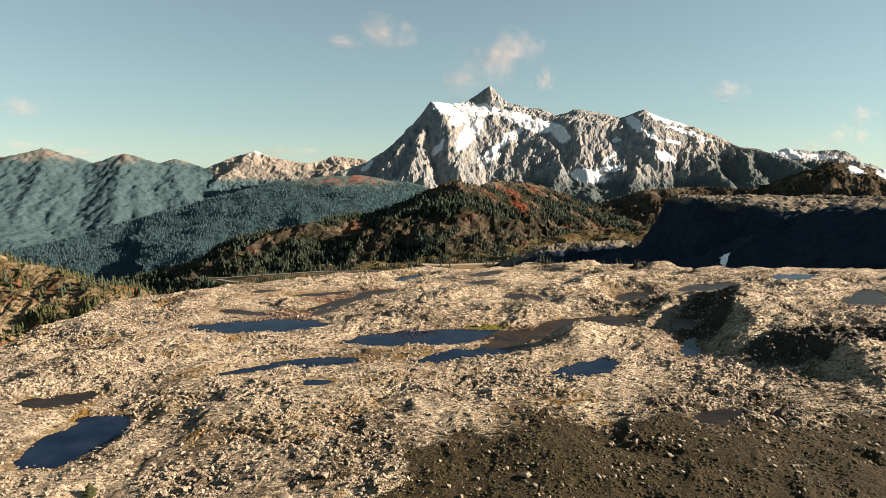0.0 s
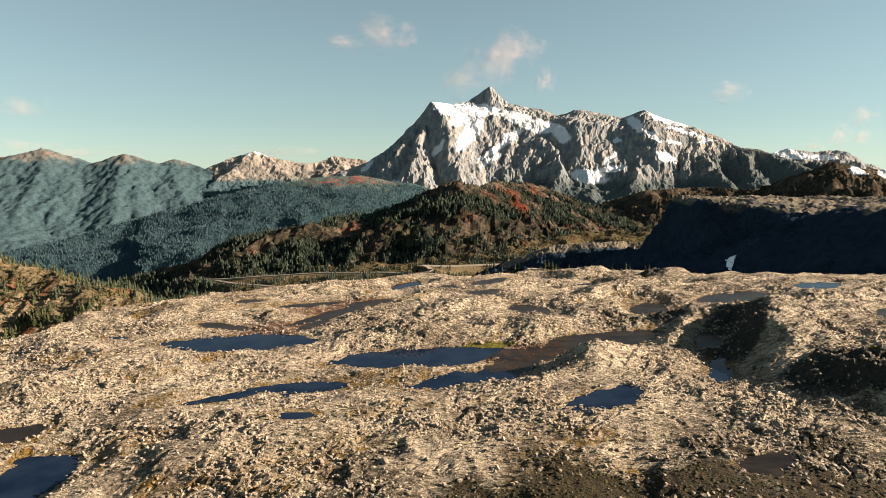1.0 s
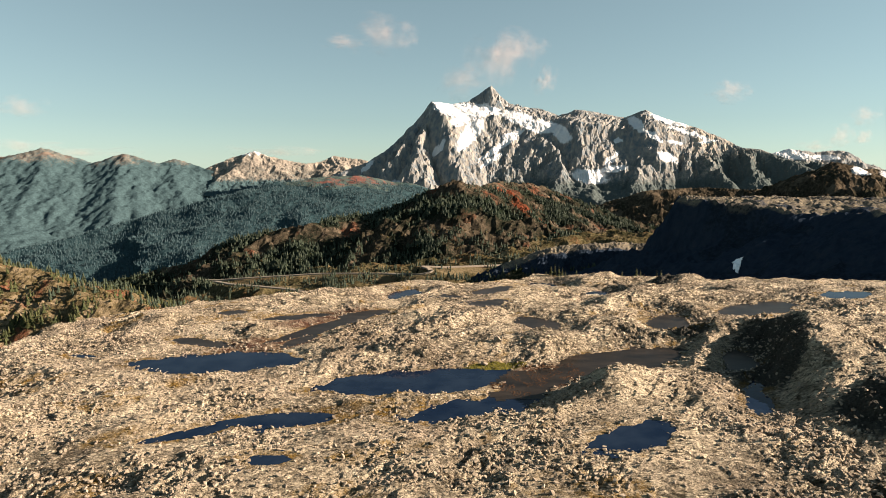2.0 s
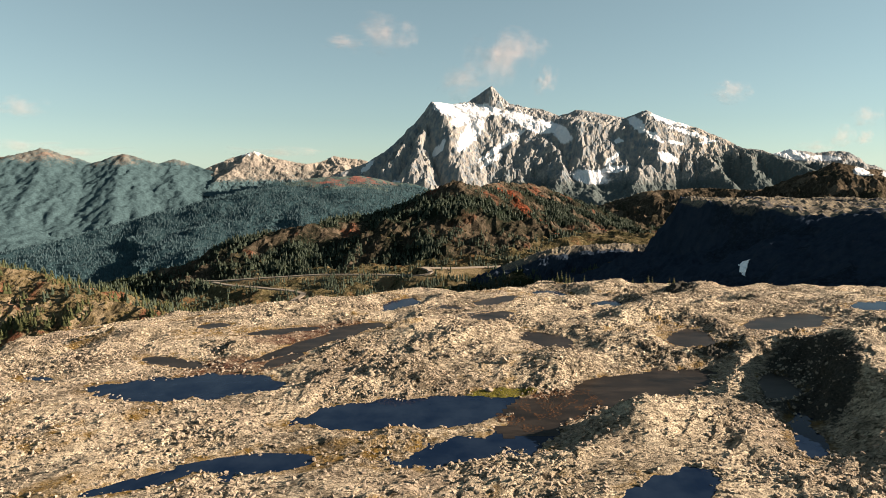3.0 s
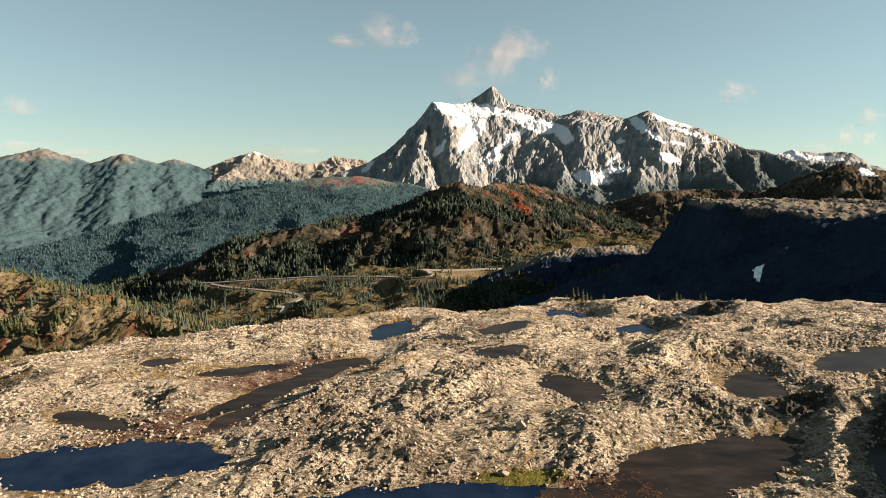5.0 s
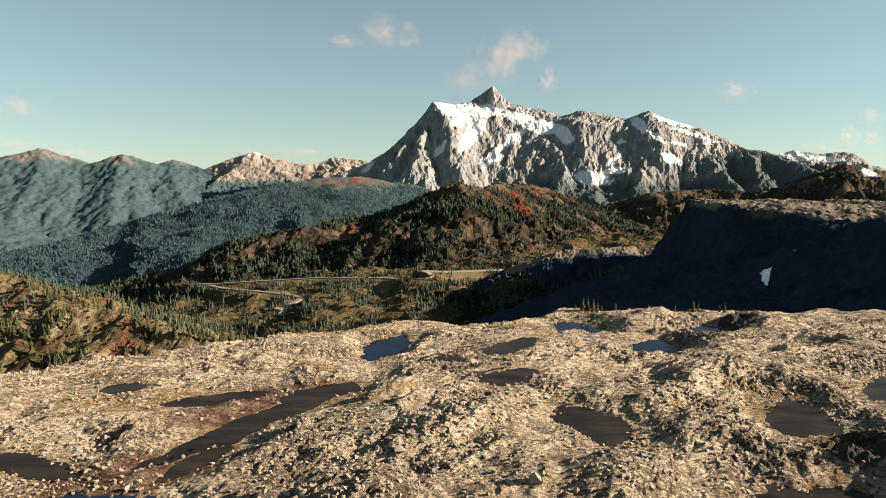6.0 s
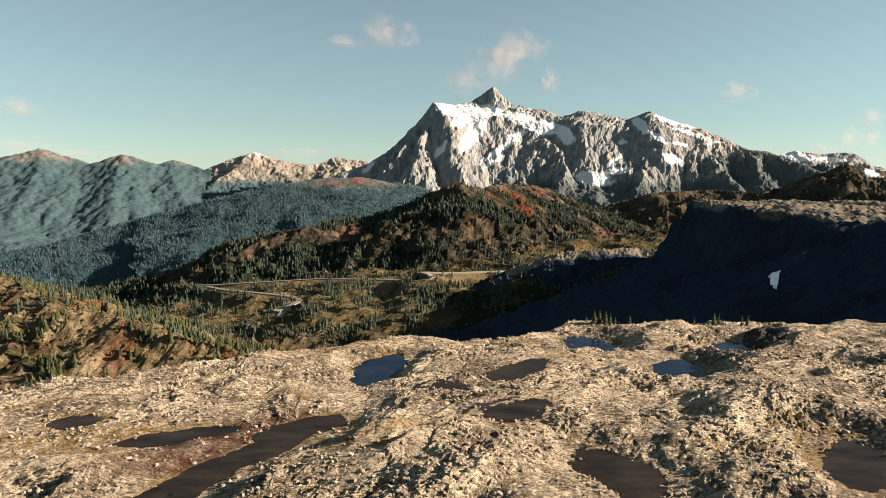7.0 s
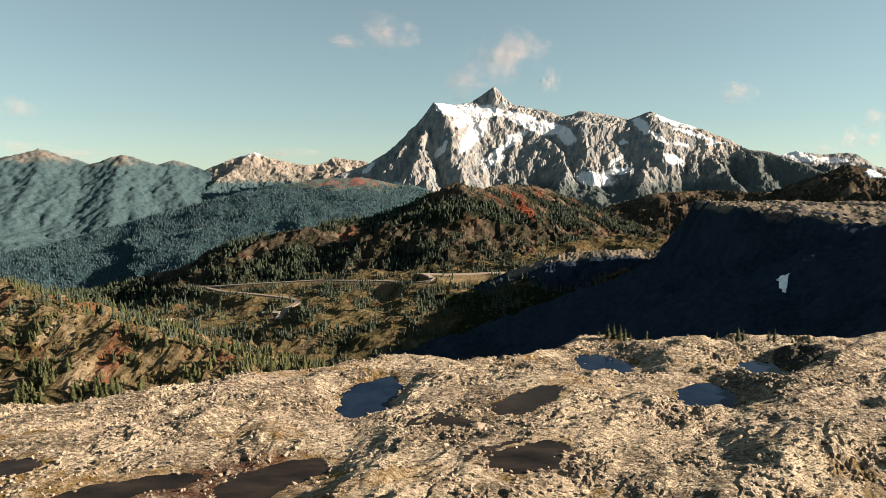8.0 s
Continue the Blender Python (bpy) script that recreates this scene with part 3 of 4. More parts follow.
    tagged(new("water", me), "shallow muddy pond among pale rocks" if muddy else label, "pond", "ponds on the plateau", "structure")


# ---- the valley and the hills behind ----
def land(name, box, step, height, mat, label, category="mountain", soft=False, **masks):
    x0, x1, y0, y1 = box
    keys = [(k, masks.get(k, nothing)) for k in ("snow", "forest", "red", "bare")]
    ob = sheet(name, np.arange(x0, x1, step), np.arange(y0, y1, step), height, mat, keys, soft)
    return tagged(ob, label, category, kind="structure")


def crest(x, y, line, slope, seed, rough, scale, power=1.0, fine=0.0):
    """A mountain below a crest line; its flanks are cut by gullies that deepen away from the crest."""
    wx, wy = x + 0.25 * scale * fbm(x / scale, y / scale, 3, seed + 1), y + 0.25 * scale * fbm(x / scale, y / scale, 3, seed + 2)
    d, z = along(line, wx, wy)
    cut = ridged(wx / scale, wy / scale, 5, seed) - 0.75
    return z - slope * d ** power + cut * rough * smooth(0, 2.2 * scale, d) + fine * fbm(x / (0.12 * scale), y / (0.12 * scale), 3, seed + 9)


def spur_lines(line, spacing, reach, fall, seed, wander=30.0, turn=0.0):
    """Side ridges that run down from a crest towards the valley."""
    r = random.Random(seed)
    made, left = [], spacing * 0.5
    for (x0, y0, z0), (x1, y1, z1) in zip(line, line[1:]):
        length, at = math.hypot(x1 - x0, y1 - y0), left
        while at < length:
            k = at / length
            p = [x0 + k * (x1 - x0), y0 + k * (y1 - y0), z0 + k * (z1 - z0) - 3]
            a = radians(-90 + turn + r.uniform(-wander, wander))
            spur, far = [tuple(p)], reach * r.uniform(0.55, 1.15)
            for _ in range(4):
                a += radians(r.uniform(-16, 16))
                step = far / 4
                p = [p[0] + step * math.cos(a), p[1] + step * math.sin(a), p[2] - step * fall * r.uniform(0.7, 1.3)]
                spur.append(tuple(p))
            made.append(spur)
            at += spacing * r.uniform(0.65, 1.35)
        left = at - length
    return made


def ribbed(x, y, lines, side, seed, scale, rough=0.0):
    """The upper hull of many side ridges, their flanks cut by small gullies."""
    wx, wy = x + 0.3 * scale * fbm(x / scale, y / scale, 4, seed + 1), y + 0.3 * scale * fbm(x / scale, y / scale, 4, seed + 2)
    best, away = np.full(x.shape, -9999.0), np.zeros(x.shape)
    for line in lines:
        xs, ys = [p[0] for p in line], [p[1] for p in line]
        near = (wx > min(xs) - 420) & (wx < max(xs) + 420) & (wy > min(ys) - 420) & (wy < max(ys) + 420)
        if not near.any():
            continue
        d, z = along(line, wx[near], wy[near])
        h = z - side * d
        up = h > best[near]
        best[near], away[near] = np.where(up, h, best[near]), np.where(up, d, away[near])
    return best + rough * (ridged(wx / scale, wy / scale, 4, seed) - 0.75) * smooth(5, 0.6 * scale, away)


backland = sheet("backdrop_ground", np.arange(-6000, 6001, 120.0), np.arange(-3500, 5001, 120.0), lambda x, y: -430 - 0.05 * np.clip(y - 2000, 0, 3000) - 0.05 * np.clip(-x - 500, 0, 3000) + 25 * fbm(x / 500, y / 500, 4, 5), wood_haze_mat,
                 [("forest", lambda x, y, z: np.full(x.shape, 0.8)), ("snow", nothing), ("red", nothing), ("bare", nothing)])
tagged(backland, "wooded valley land reaching the horizon", "ground", kind="structure")

LEFT_HILL = [(-900, 780, 5), (-459, 700, -92), (-311, 640, -115), (-220, 610, -130), (-159, 590, -146), (-80, 560, -190)]


def left_hill(x, y):
    return np.maximum(crest(x, y, LEFT_HILL, 0.46, 121, 9, 70, fine=1.2) + 3 * (ridged(x / 22, y / 22, 4, 125) - 0.8), -400)


def clumps(x, y, scale, seed, low=0.0, high=0.5):
    return smooth(low, high, fbm(x / scale, y / scale, 4, seed))


land("hillside", (-800, -40, 330, 900), 2.9, left_hill, slope_mat, "brown heath hillside with rock bands and scattered firs", "hill",
                 bare=lambda x, y, z: 0.75 * clumps(x, y, 60, 131), red=lambda x, y, z: 0.55 * clumps(x, y, 45, 141, 0.1), forest=lambda x, y, z: 0.55 * clumps(x, y, 50, 151, 0.0))

# The last forest term darkens the floor's colour where the table mountain's shadow falls.
valley = land("valley", (-1500, 520, 230, 1950), 6.5, lambda x, y: graded(x, y, valley_floor(x, y)), valley_mat, "meadow valley with heath, scree and small firs", "valley",
              bare=lambda x, y, z: 0.6 * clumps(x, y, 80, 161, 0.1) + 0.5 * smooth(60, 15, along(ROAD_HIGH, x, y)[0]) + 0.4 * smooth(70, 20, np.hypot(x + 255, y - 1010)), red=lambda x, y, z: 0.42 * clumps(x, y, 70, 171, 0.1), forest=lambda x, y, z: 0.5 * clumps(x, y, 90, 181, 0.0) + 0.7 * smooth(-560, -760, x) + 0.7 * smooth(-80, 60, x) * smooth(1150, 1020, y))

RED_HILL = [(-728, 1601, -242), (-645, 1624, -215), (-535, 1624, -161), (-362, 1635, -129), (-264, 1736, -117), (-155, 1792, -101), (-38, 1764, -46), (33, 1750, -13), (112, 1850, -42), (185, 2100, -27), (330, 2300, -39), (479, 2400, -87), (614, 2400, -142), (817, 2400, -209)]
RED_SPURS = [[(33, 1750, -13), (90, 1600, -90), (150, 1480, -150)], [(185, 2100, -27), (240, 1900, -110), (320, 1700, -190)]]


HILL_SPURS = spur_lines(RED_HILL, 90, 380, 0.27, 206, 35)


def red_hill(x, y):
    h = crest(x, y, RED_HILL, 0.42, 201, 16, 90, fine=1.5)
    for k, spur in enumerate(RED_SPURS):
        h = np.maximum(h, crest(x, y, spur, 0.6, 211 + k, 14, 60, fine=1.5))
    h = np.maximum(h, ribbed(x, y, HILL_SPURS, 0.55, 215, 40, 13)) + 7 * (ridged(x / 48, y / 48, 4, 217) - 0.8)
    h = h - 0.25 * np.clip(1300 - y, 0, 500)
    return np.maximum(graded(x, y, h, 6.0), -420)


land("heath_mountain", (-850, 1000, 1080, 2650), 6.2, red_hill, hill_mat, "brown mountain with red heath, pale scree and firs", "mountain",
                forest=lambda x, y, z: 0.55 + 0.4 * fbm(x / 140, y / 140, 4, 221) - 0.4 * smooth(-70, -15, z), bare=lambda x, y, z: 0.5 * clumps(x, y, 110, 231, 0.05) + 0.7 * smooth(-0.2, 0.5, spots(x, z, [(395, -100, 95, 13, -38), (300, -120, 60, 10, -55), (430, -150, 70, 10, -30)])),
                red=lambda x, y, z: 0.45 * clumps(x, y, 90, 241, 0.1) + smooth(-0.2, 0.4, spots(x, z, [(200, -72, 46, 9, -49), (228, -82, 44, 8, -52), (285, -135, 35, 6, -40), (330, -160, 30, 6, -40)])))

FOREST_RIDGE = [(-2200, 2500, -440), (-1909, 2600, -351), (-1724, 2700, -302), (-1438, 2900, -219), (-1064, 3000, -116), (-811, 3100, -55), (-600, 3200, -29), (-437, 3300, -25), (-200, 3400, -70)]


def forest_ridge(x, y):
    return np.maximum(crest(x, y, FOREST_RIDGE, 0.25, 301, 6, 200, fine=2), -520)


land("wooded_ridge", (-2500, 250, 1750, 3650), 11, forest_ridge, wood_haze_mat, "long ridge covered by dark conifer woods, tinted with blue haze", "ridge",
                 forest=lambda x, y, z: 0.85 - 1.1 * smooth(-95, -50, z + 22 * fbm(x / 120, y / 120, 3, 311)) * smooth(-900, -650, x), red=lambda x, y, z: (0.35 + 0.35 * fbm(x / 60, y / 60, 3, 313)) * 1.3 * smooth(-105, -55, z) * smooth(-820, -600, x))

LEFT_RANGE = [(-3500, 4050, 60), (-3175, 4100, 40), (-2945, 4100, 80), (-2793, 4100, 102), (-2690, 4150, 144), (-2563, 4150, 73), (-2425, 4200, 26), (-2314, 4250, 66), (-2212, 4300, 108), (-2109, 4400, 16), (-1955, 4500, 74), (-1856, 4600, -10), (-1780, 4700, -30)]
RANGE_SPURS = [[(-2793, 4100, 102), (-2760, 3700, -120), (-2650, 3300, -360)], [(-2690, 4150, 140), (-2480, 3800, -110), (-2350, 3400, -330)],
               [(-2212, 4300, 106), (-2080, 3900, -110), (-1900, 3500, -330)], [(-2425, 4200, 24), (-2330, 3850, -190)], [(-1955, 4500, 70), (-1850, 4200, -110), (-1700, 3900, -260)], [(-2945, 4100, 80), (-3000, 3600, -200)]]


RANGE_SPURS += spur_lines(LEFT_RANGE, 75, 900, 0.5, 405, 26, 24)


def left_range(x, y):
    h = crest(x, y, LEFT_RANGE, 0.85, 401, 30, 100, fine=2)
    h = np.maximum(h, ribbed(x, y, RANGE_SPURS, 0.36, 411, 60, 7))
    return np.maximum(h + 2 * (ridged(x / 30, y / 70, 3, 407) - 0.8) + 1.2 * fbm(x / 16, y / 16, 3, 409), -600)


land("mountain_range", (-3700, -1500, 3050, 4800), 9, left_range, far_mat, "mountain range with wooded flanks, blue-green haze put into its colour", "mountains", True,
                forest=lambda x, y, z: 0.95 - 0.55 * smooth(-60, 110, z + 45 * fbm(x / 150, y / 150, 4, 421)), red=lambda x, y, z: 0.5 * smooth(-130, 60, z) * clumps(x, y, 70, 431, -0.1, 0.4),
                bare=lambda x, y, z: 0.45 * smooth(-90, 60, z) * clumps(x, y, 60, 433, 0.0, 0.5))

PALE_RANGE = [(-1960, 4650, -60), (-1831, 4700, -6), (-1698, 4700, 49), (-1583, 4750, 101), (-1451, 4750, 137), (-1293, 4800, 80), (-1074, 4800, 40), (-950, 4850, 60), (-870, 4900, 103), (-760, 4900, 85), (-646, 4900, 72), (-520, 4900, 30)]


PALE_SPURS = spur_lines(PALE_RANGE, 85, 480, 0.5, 505, 35)


def pale_range(x, y):
    h = np.maximum(crest(x, y, PALE_RANGE, 0.85, 501, 18, 100, fine=1.5), ribbed(x, y, PALE_SPURS, 0.55, 511, 60, 9))
    return np.maximum(h + 1.5 * fbm(x / 18, y / 18, 3, 509), -600)


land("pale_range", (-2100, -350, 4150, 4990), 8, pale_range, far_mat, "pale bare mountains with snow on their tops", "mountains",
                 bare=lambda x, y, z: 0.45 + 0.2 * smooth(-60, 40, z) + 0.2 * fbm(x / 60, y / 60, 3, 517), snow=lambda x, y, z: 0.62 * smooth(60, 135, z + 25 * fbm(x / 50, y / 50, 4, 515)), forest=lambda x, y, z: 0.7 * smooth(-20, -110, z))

MAIN_CREST = [(-860, 4230, -90), (-727, 4300, -22), (-540, 4400, 56), (-386, 4500, 150), (-204, 4600, 346), (-79, 4650, 497), (68, 4750, 486), (178, 4800, 505), (367, 4860, 505), (531, 4860, 493),
              (729, 4850, 462), (897, 4800, 406), (1007, 4750, 448), (1189, 4750, 424), (1363, 4750, 390), (1508, 4700, 440), (1691, 4700, 370), (1866, 4650, 312), (2004, 4600, 256), (2164, 4500, 156), (2283, 4450, 140), (2429, 4300, 58), (2531, 4200, -2), (2700, 4100, -80)]
PYRAMID = [(185, 4810, 512), (260, 4835, 560), (310, 4845, 595), (367, 4850, 636), (425, 4850, 585), (480, 4850, 535), (540, 4855, 495)]
MAIN_RIBS = [
    [(-37, 4650, 470), (-130, 4480, 258), (-195, 4350, 95)],
    [(100, 4620, 352), (32, 4470, 165), (-23, 4340, 4), (-93, 4200, -136)],
    [(305, 4680, 394), (255, 4520, 199), (168, 4380, 36), (42, 4200, -125)],
    [(464, 4690, 353), (414, 4540, 180), (340, 4420, 36)],
    [(591, 4600, 252), (719, 4480, 214), (805, 4380, 147), (800, 4230, -2), (719, 4080, -120)],
    [(1016, 4750, 437), (955, 4590, 222), (876, 4420, 36), (855, 4300, -81)],
    [(1211, 4750, 416), (1149, 4600, 244)],
    [(1509, 4700, 433), (1362, 4560, 274), (1224, 4450, 148)],
    [(1362, 4560, 274), (1392, 4330, 94), (1269, 4100, -76)],
    [(1866, 4650, 304), (1827, 4430, 136), (1888, 4050, -82)],
    [(2164, 4500, 150), (2107, 4200, -2)],
]
MAIN_SPURS = spur_lines(MAIN_CREST, 125, 640, 0.78, 645, 20, -28)
SNOWFIELDS = [
    (129, 429, 211, 55, -6), (-4, 478, 84, 30, -10), (130, 360, 84, 46, 20), (325, 437, 110, 30, -15), (193, 253, 160, 59, 52), (547, 376, 127, 46, -12), (729, 310, 169, 51, -8), (872, 261, 84, 51, -50), (425, 170, 211, 25, 34), (354, 62, 110, 17, 32),
    (508, 253, 101, 25, 18), (-566, 20, 72, 17, 48), (-34, 153, 84, 25, 55), (1084, -56, 152, 55, -8), (1243, -1, 135, 25, 8), (1248, 78, 72, 21, 48), (1285, 211, 34, 17, 0), (1423, 327, 89, 42, -40), (1544, 248, 84, 21, -35),
]
SNOWFIELDS += [
    (1668, 360, 160, 34, -14), (1807, 269, 169, 17, -16), (1706, 199, 76, 13, -10), (1949, 203, 84, 13, 8), (1657, 91, 89, 34, -22), (-356, -106, 46, 25, 10), (-306, -174, 68, 13, -10), (-476, -195, 59, 13, 20),
]


def snow_depth(x, y, z):
    """How deep a place lies in a snowfield, as the fields lie on the mountain's face."""
    k = 4600 / y
    wx, wz = x * k + 14 * fbm(x / 45, y / 45, 4, 635), 31 + (z - 31) * k + 10 * fbm(x / 38, y / 38, 4, 636)
    return spots(wx, wz, SNOWFIELDS)


def main_peak(x, y):
    wx, wy = x + 20 * fbm(x / 120, y / 120, 4, 602), y + 20 * fbm(x / 120, y / 120, 4, 603)
    d, z = along(MAIN_CREST, wx, wy)
    shelf = 190 * smooth(-250, 0, x) * smooth(2100, 1500, x) + 20
    h = z - 0.55 * np.minimum(d, shelf) - 1.35 * np.maximum(d - shelf, 0)
    p, pz = along(PYRAMID, wx, y)
    h = np.maximum(h, pz - 1.35 * p)
    h = np.maximum(h, ribbed(x, y, MAIN_RIBS, 0.85, 611, 70, 0) - 10 * smooth(60, 0, np.abs(z)))
    h = np.maximum(h, ribbed(x, y, MAIN_SPURS, 1.45, 613, 60, 14) - 16)
    h = np.maximum(h, np.minimum(-60 - 0.42 * (4330 - y) + 35 * fbm(x / 150, y / 150, 4, 607), 130 * smooth(-350, 150, x) - 90))
    bare = 1 - 0.9 * smooth(-0.12, 0.3, snow_depth(x, y, h))
    face = smooth(4, 90, d) * bare
    low = smooth(-150, 20, h)
    c, q = math.cos(0.75), math.sin(0.75)
    u, v = c * wx - q * wy, q * wx + c * wy
    h = h + face * low * (22 * (ridged(u / 150, v / 330, 3, 604, 0.45) - 0.85) + 13 * (ridged(u / 42 + 7, v / 130, 3, 605, 0.5) - 0.8))
    crag = (0.3 + 0.7 * smooth(2, 25, d)) * bare * (0.35 + 0.65 * low)
    h = h + crag * (3.5 * (ridged(x / 17, y / 30, 3, 606, 0.6) - 0.8) + 3 * fbm(x / 26, y / 26, 4, 609))
    h = h + 14 * smooth(0, 25, p) * smooth(120, 40, p) * (ridged(x / 30, y / 45, 4, 610, 0.6) - 0.8)
    return np.maximum(h + 1.5 * fbm(x / 22, y / 22, 3, 608), -420)


NEARER = 0.9


def peak_height(x, y):
    """The great mountain, drawn in towards the valley."""
    return 31 + NEARER * (main_peak(x / NEARER, y / NEARER) - 31)


def peak_mask(f):
    return lambda x, y, z: f(x / NEARER, y / NEARER, 31 + (z - 31) / NEARER)


def main_snow(x, y, z):
    s = 0.41 + 1.3 * snow_depth(x, y, z)
    dust = 0.22 * smooth(100, 380, z + 70 * fbm(x / 80, y / 80, 3, 631)) + 0.10 * smooth(300, 480, z) + 0.14 * fbm(x / 16, y / 30, 4, 633)
    return np.clip(np.maximum(s, dust), 0, 1.1)


def peak_grass_shade(x, y, z):
    # The 0.40 term paints the lower face's deep shade; the others are growth.
    low = 0.3 * smooth(-20, -140, z) + 0.40 * smooth(230, 40, z + 60 * fbm(x / 100, y / 100, 3, 641)) * smooth(150, 420, x)
    return low + 0.25 * smooth(1500, 2100, x) * smooth(260, 120, z)


land("snowy_mountain", (-855, 2475, 3402, 4495), 5.0, peak_height, alp_mat, "great rocky mountain with glaciers and fresh snow", "mountain",
                 snow=peak_mask(main_snow), forest=peak_mask(peak_grass_shade), bare=peak_mask(lambda x, y, z: 0.4 * smooth(1500, 1900, x) + 0.3 * clumps(x, y, 90, 643)))

RIGHT_RIDGE = [(900, 3250, -150), (1081, 3200, -96), (1375, 3200, -82), (1539, 3000, -88), (1520, 2600, -1), (1572, 2500, 47), (1689, 2500, 22), (1801, 2500, 11), (2100, 2450, 20), (2500, 2400, 0)]


def right_ridge(x, y):
    return np.maximum(crest(x, y, RIGHT_RIDGE, 0.5, 701, 30, 90, fine=2.5), -420)


land("rocky_ridge", (600, 2600, 1900, 3500), 10, right_ridge, hill_mat, "dark rocky ridge with small snow patches", "ridge",
                  snow=lambda x, y, z: 0.5 + spots(x, z, [(1640, 10, 40, 16, 10), (1790, -5, 60, 20, 10)]), bare=lambda x, y, z: 0.6 * clumps(x, y, 120, 721, 0.0), forest=lambda x, y, z: 0.5 * clumps(x, y, 120, 731, 0.0))

FAR_RIGHT = [(2400, 4900, 60), (2579, 4900, 124), (2732, 4900, 160), (2911, 4900, 133), (3132, 4900, 148), (3318, 4900, 58), (3494, 4900, -7), (3800, 4900, -60)]
land("far_snow_range", (2350, 3900, 4500, 4990), 9, lambda x, y: np.maximum(crest(x, y, FAR_RIGHT, 0.6, 751, 50, 120, fine=5), -500), alp_mat, "distant mountain with a broad snowfield", "mountain",
                 snow=lambda x, y, z: 0.5 + spots(x, z, [(2700, 120, 140, 45, -8), (2950, 90, 120, 22, 0)]))

TABLE_Y = [300, 440, 500, 545, 590, 635, 660, 700, 900, 960, 1080]
TABLE_X = [330, 318, 312, 303, 268, 234, 262, 360, 392, 396, 402]
TABLE_Z = [0, -2, -7, -12, -7, -3, -8, -24, -24, -24, -26]
BENCH = [(123, 1130, -145), (186, 1130, -120), (249, 1130, -112), (315, 1140, -110), (393, 1150, -114)]


def table_edge(x, y):
    """How far a place lies inside the edge of the flat top."""
    d = x - np.interp(y, TABLE_Y, TABLE_X) + 6 * fbm(x / 60, y / 60, 4, 801)
    return np.minimum(d, (1075 - y) * 0.8)


def table_mountain(x, y):
    d = table_edge(x, y)
    top = np.interp(y, TABLE_Y, TABLE_Z) + 3.5 * fbm(x / 45, y / 45, 4, 811) + 2.5 * ridged(x / 14, y / 14, 4, 815)
    far = smooth(520, 620, y)
    back = smooth(670, 780, y)
    deep = 30 - 4 * far + 29 * back
    cliff = -np.minimum(-d, deep) * (0.62 + 1.3 * far + 0.6 * back) + (0.43 - 0.06 * far - 0.06 * back) * np.minimum(d + deep, 0)
    h = np.where(d > 0, top - 0.035 * d, top + cliff + 3 * (ridged(x / 50, y / 50, 4, 821) - 0.7) * smooth(0, -40, d))
    h = np.maximum(h, crest(x, y, BENCH, 0.58, 831, 10, 30, fine=2.0))
    return np.maximum(h, -400)


# Pale rock marks the sunlit top and bench; elsewhere the painted shade shows.
land("table_mountain", (-60, 760, 250, 1290), 3.6, table_mountain, table_mat, "flat-topped mountain with shade painted on its flanks, pale rock on its top", "mountain",
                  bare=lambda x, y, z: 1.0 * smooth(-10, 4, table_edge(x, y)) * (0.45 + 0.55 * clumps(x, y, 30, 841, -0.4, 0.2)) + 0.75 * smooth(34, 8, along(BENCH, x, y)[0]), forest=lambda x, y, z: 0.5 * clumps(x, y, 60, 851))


# ---- stones ----
def stone_mesh(seed, flat):
    """An angular block: the hull of a few random places."""
    rng = random.Random(seed)
    bm = bmesh.new()
    for _ in range(13):
        v = Vector((rng.gauss(0, 1), rng.gauss(0, 1), rng.gauss(0, 1))).normalized()
        bm.verts.new((v.x * rng.uniform(0.42, 0.56), v.y * rng.uniform(0.36, 0.5), v.z * flat * rng.uniform(0.42, 0.55)))
    bmesh.ops.convex_hull(bm, input=bm.verts, use_existing_faces=False)
    for v in [v for v in bm.verts if not v.link_faces]:
        bm.verts.remove(v)
    bmesh.ops.triangulate(bm, faces=bm.faces)
    me = bpy.data.meshes.new("boulder")
    bm.to_mesh(me)
    bm.free()
    me.materials.append(stone_mat)
    return me


def chip_shape(seed):
    """A small flat chip of rock."""
    r = random.Random(seed)
    bm = bmesh.new()
    for k in range(8):
        a = 2 * math.pi * (k // 2 + 0.3 * (k % 2) + r.uniform(-0.2, 0.2)) / 4
        q = r.uniform(0.35, 0.6)
        bm.verts.new((q * math.cos(a), 0.7 * q * math.sin(a), (0.13 if k % 2 else -0.13) + r.uniform(-0.08, 0.08)))
    bmesh.ops.convex_hull(bm, input=bm.verts, use_existing_faces=False)
    bmesh.ops.triangulate(bm, faces=bm.faces)
    bm.verts.index_update()
    out = np.array([v.co[:] for v in bm.verts]), np.array([[v.index for v in f.verts] for f in bm.faces])
    bm.free()
    return out


CHIPS = [chip_shape(k) for k in range(14)]
STONES = [stone_mesh(900 + k, 0.55 + 0.06 * (k % 6)) for k in range(12)]
STONE_DATA = []
for me in STONES:
    v = np.empty(len(me.vertices) * 3)
    me.vertices.foreach_get("co", v)
    f = np.empty(len(me.polygons) * 3, int)
    me.polygons.foreach_get("vertices", f)
    STONE_DATA.append((v.reshape(-1, 3), f.reshape(-1, 3)))


def scatter_joined(name, shapes, x, y, z, size, mat, rng, tall=1.0, lean=0.5):
    """Many small copies of a few shapes in one mesh, each turned and sized by chance."""
    vs, fs, base = [], [], 0
    pick = rng.integers(0, len(shapes), len(x))
    for k, (v, f) in enumerate(shapes):
        m = pick == k
        n = int(m.sum())
        if not n:
            continue
        a = rng.uniform(0, 2 * math.pi, n)
        t = rng.normal(0, lean, n)
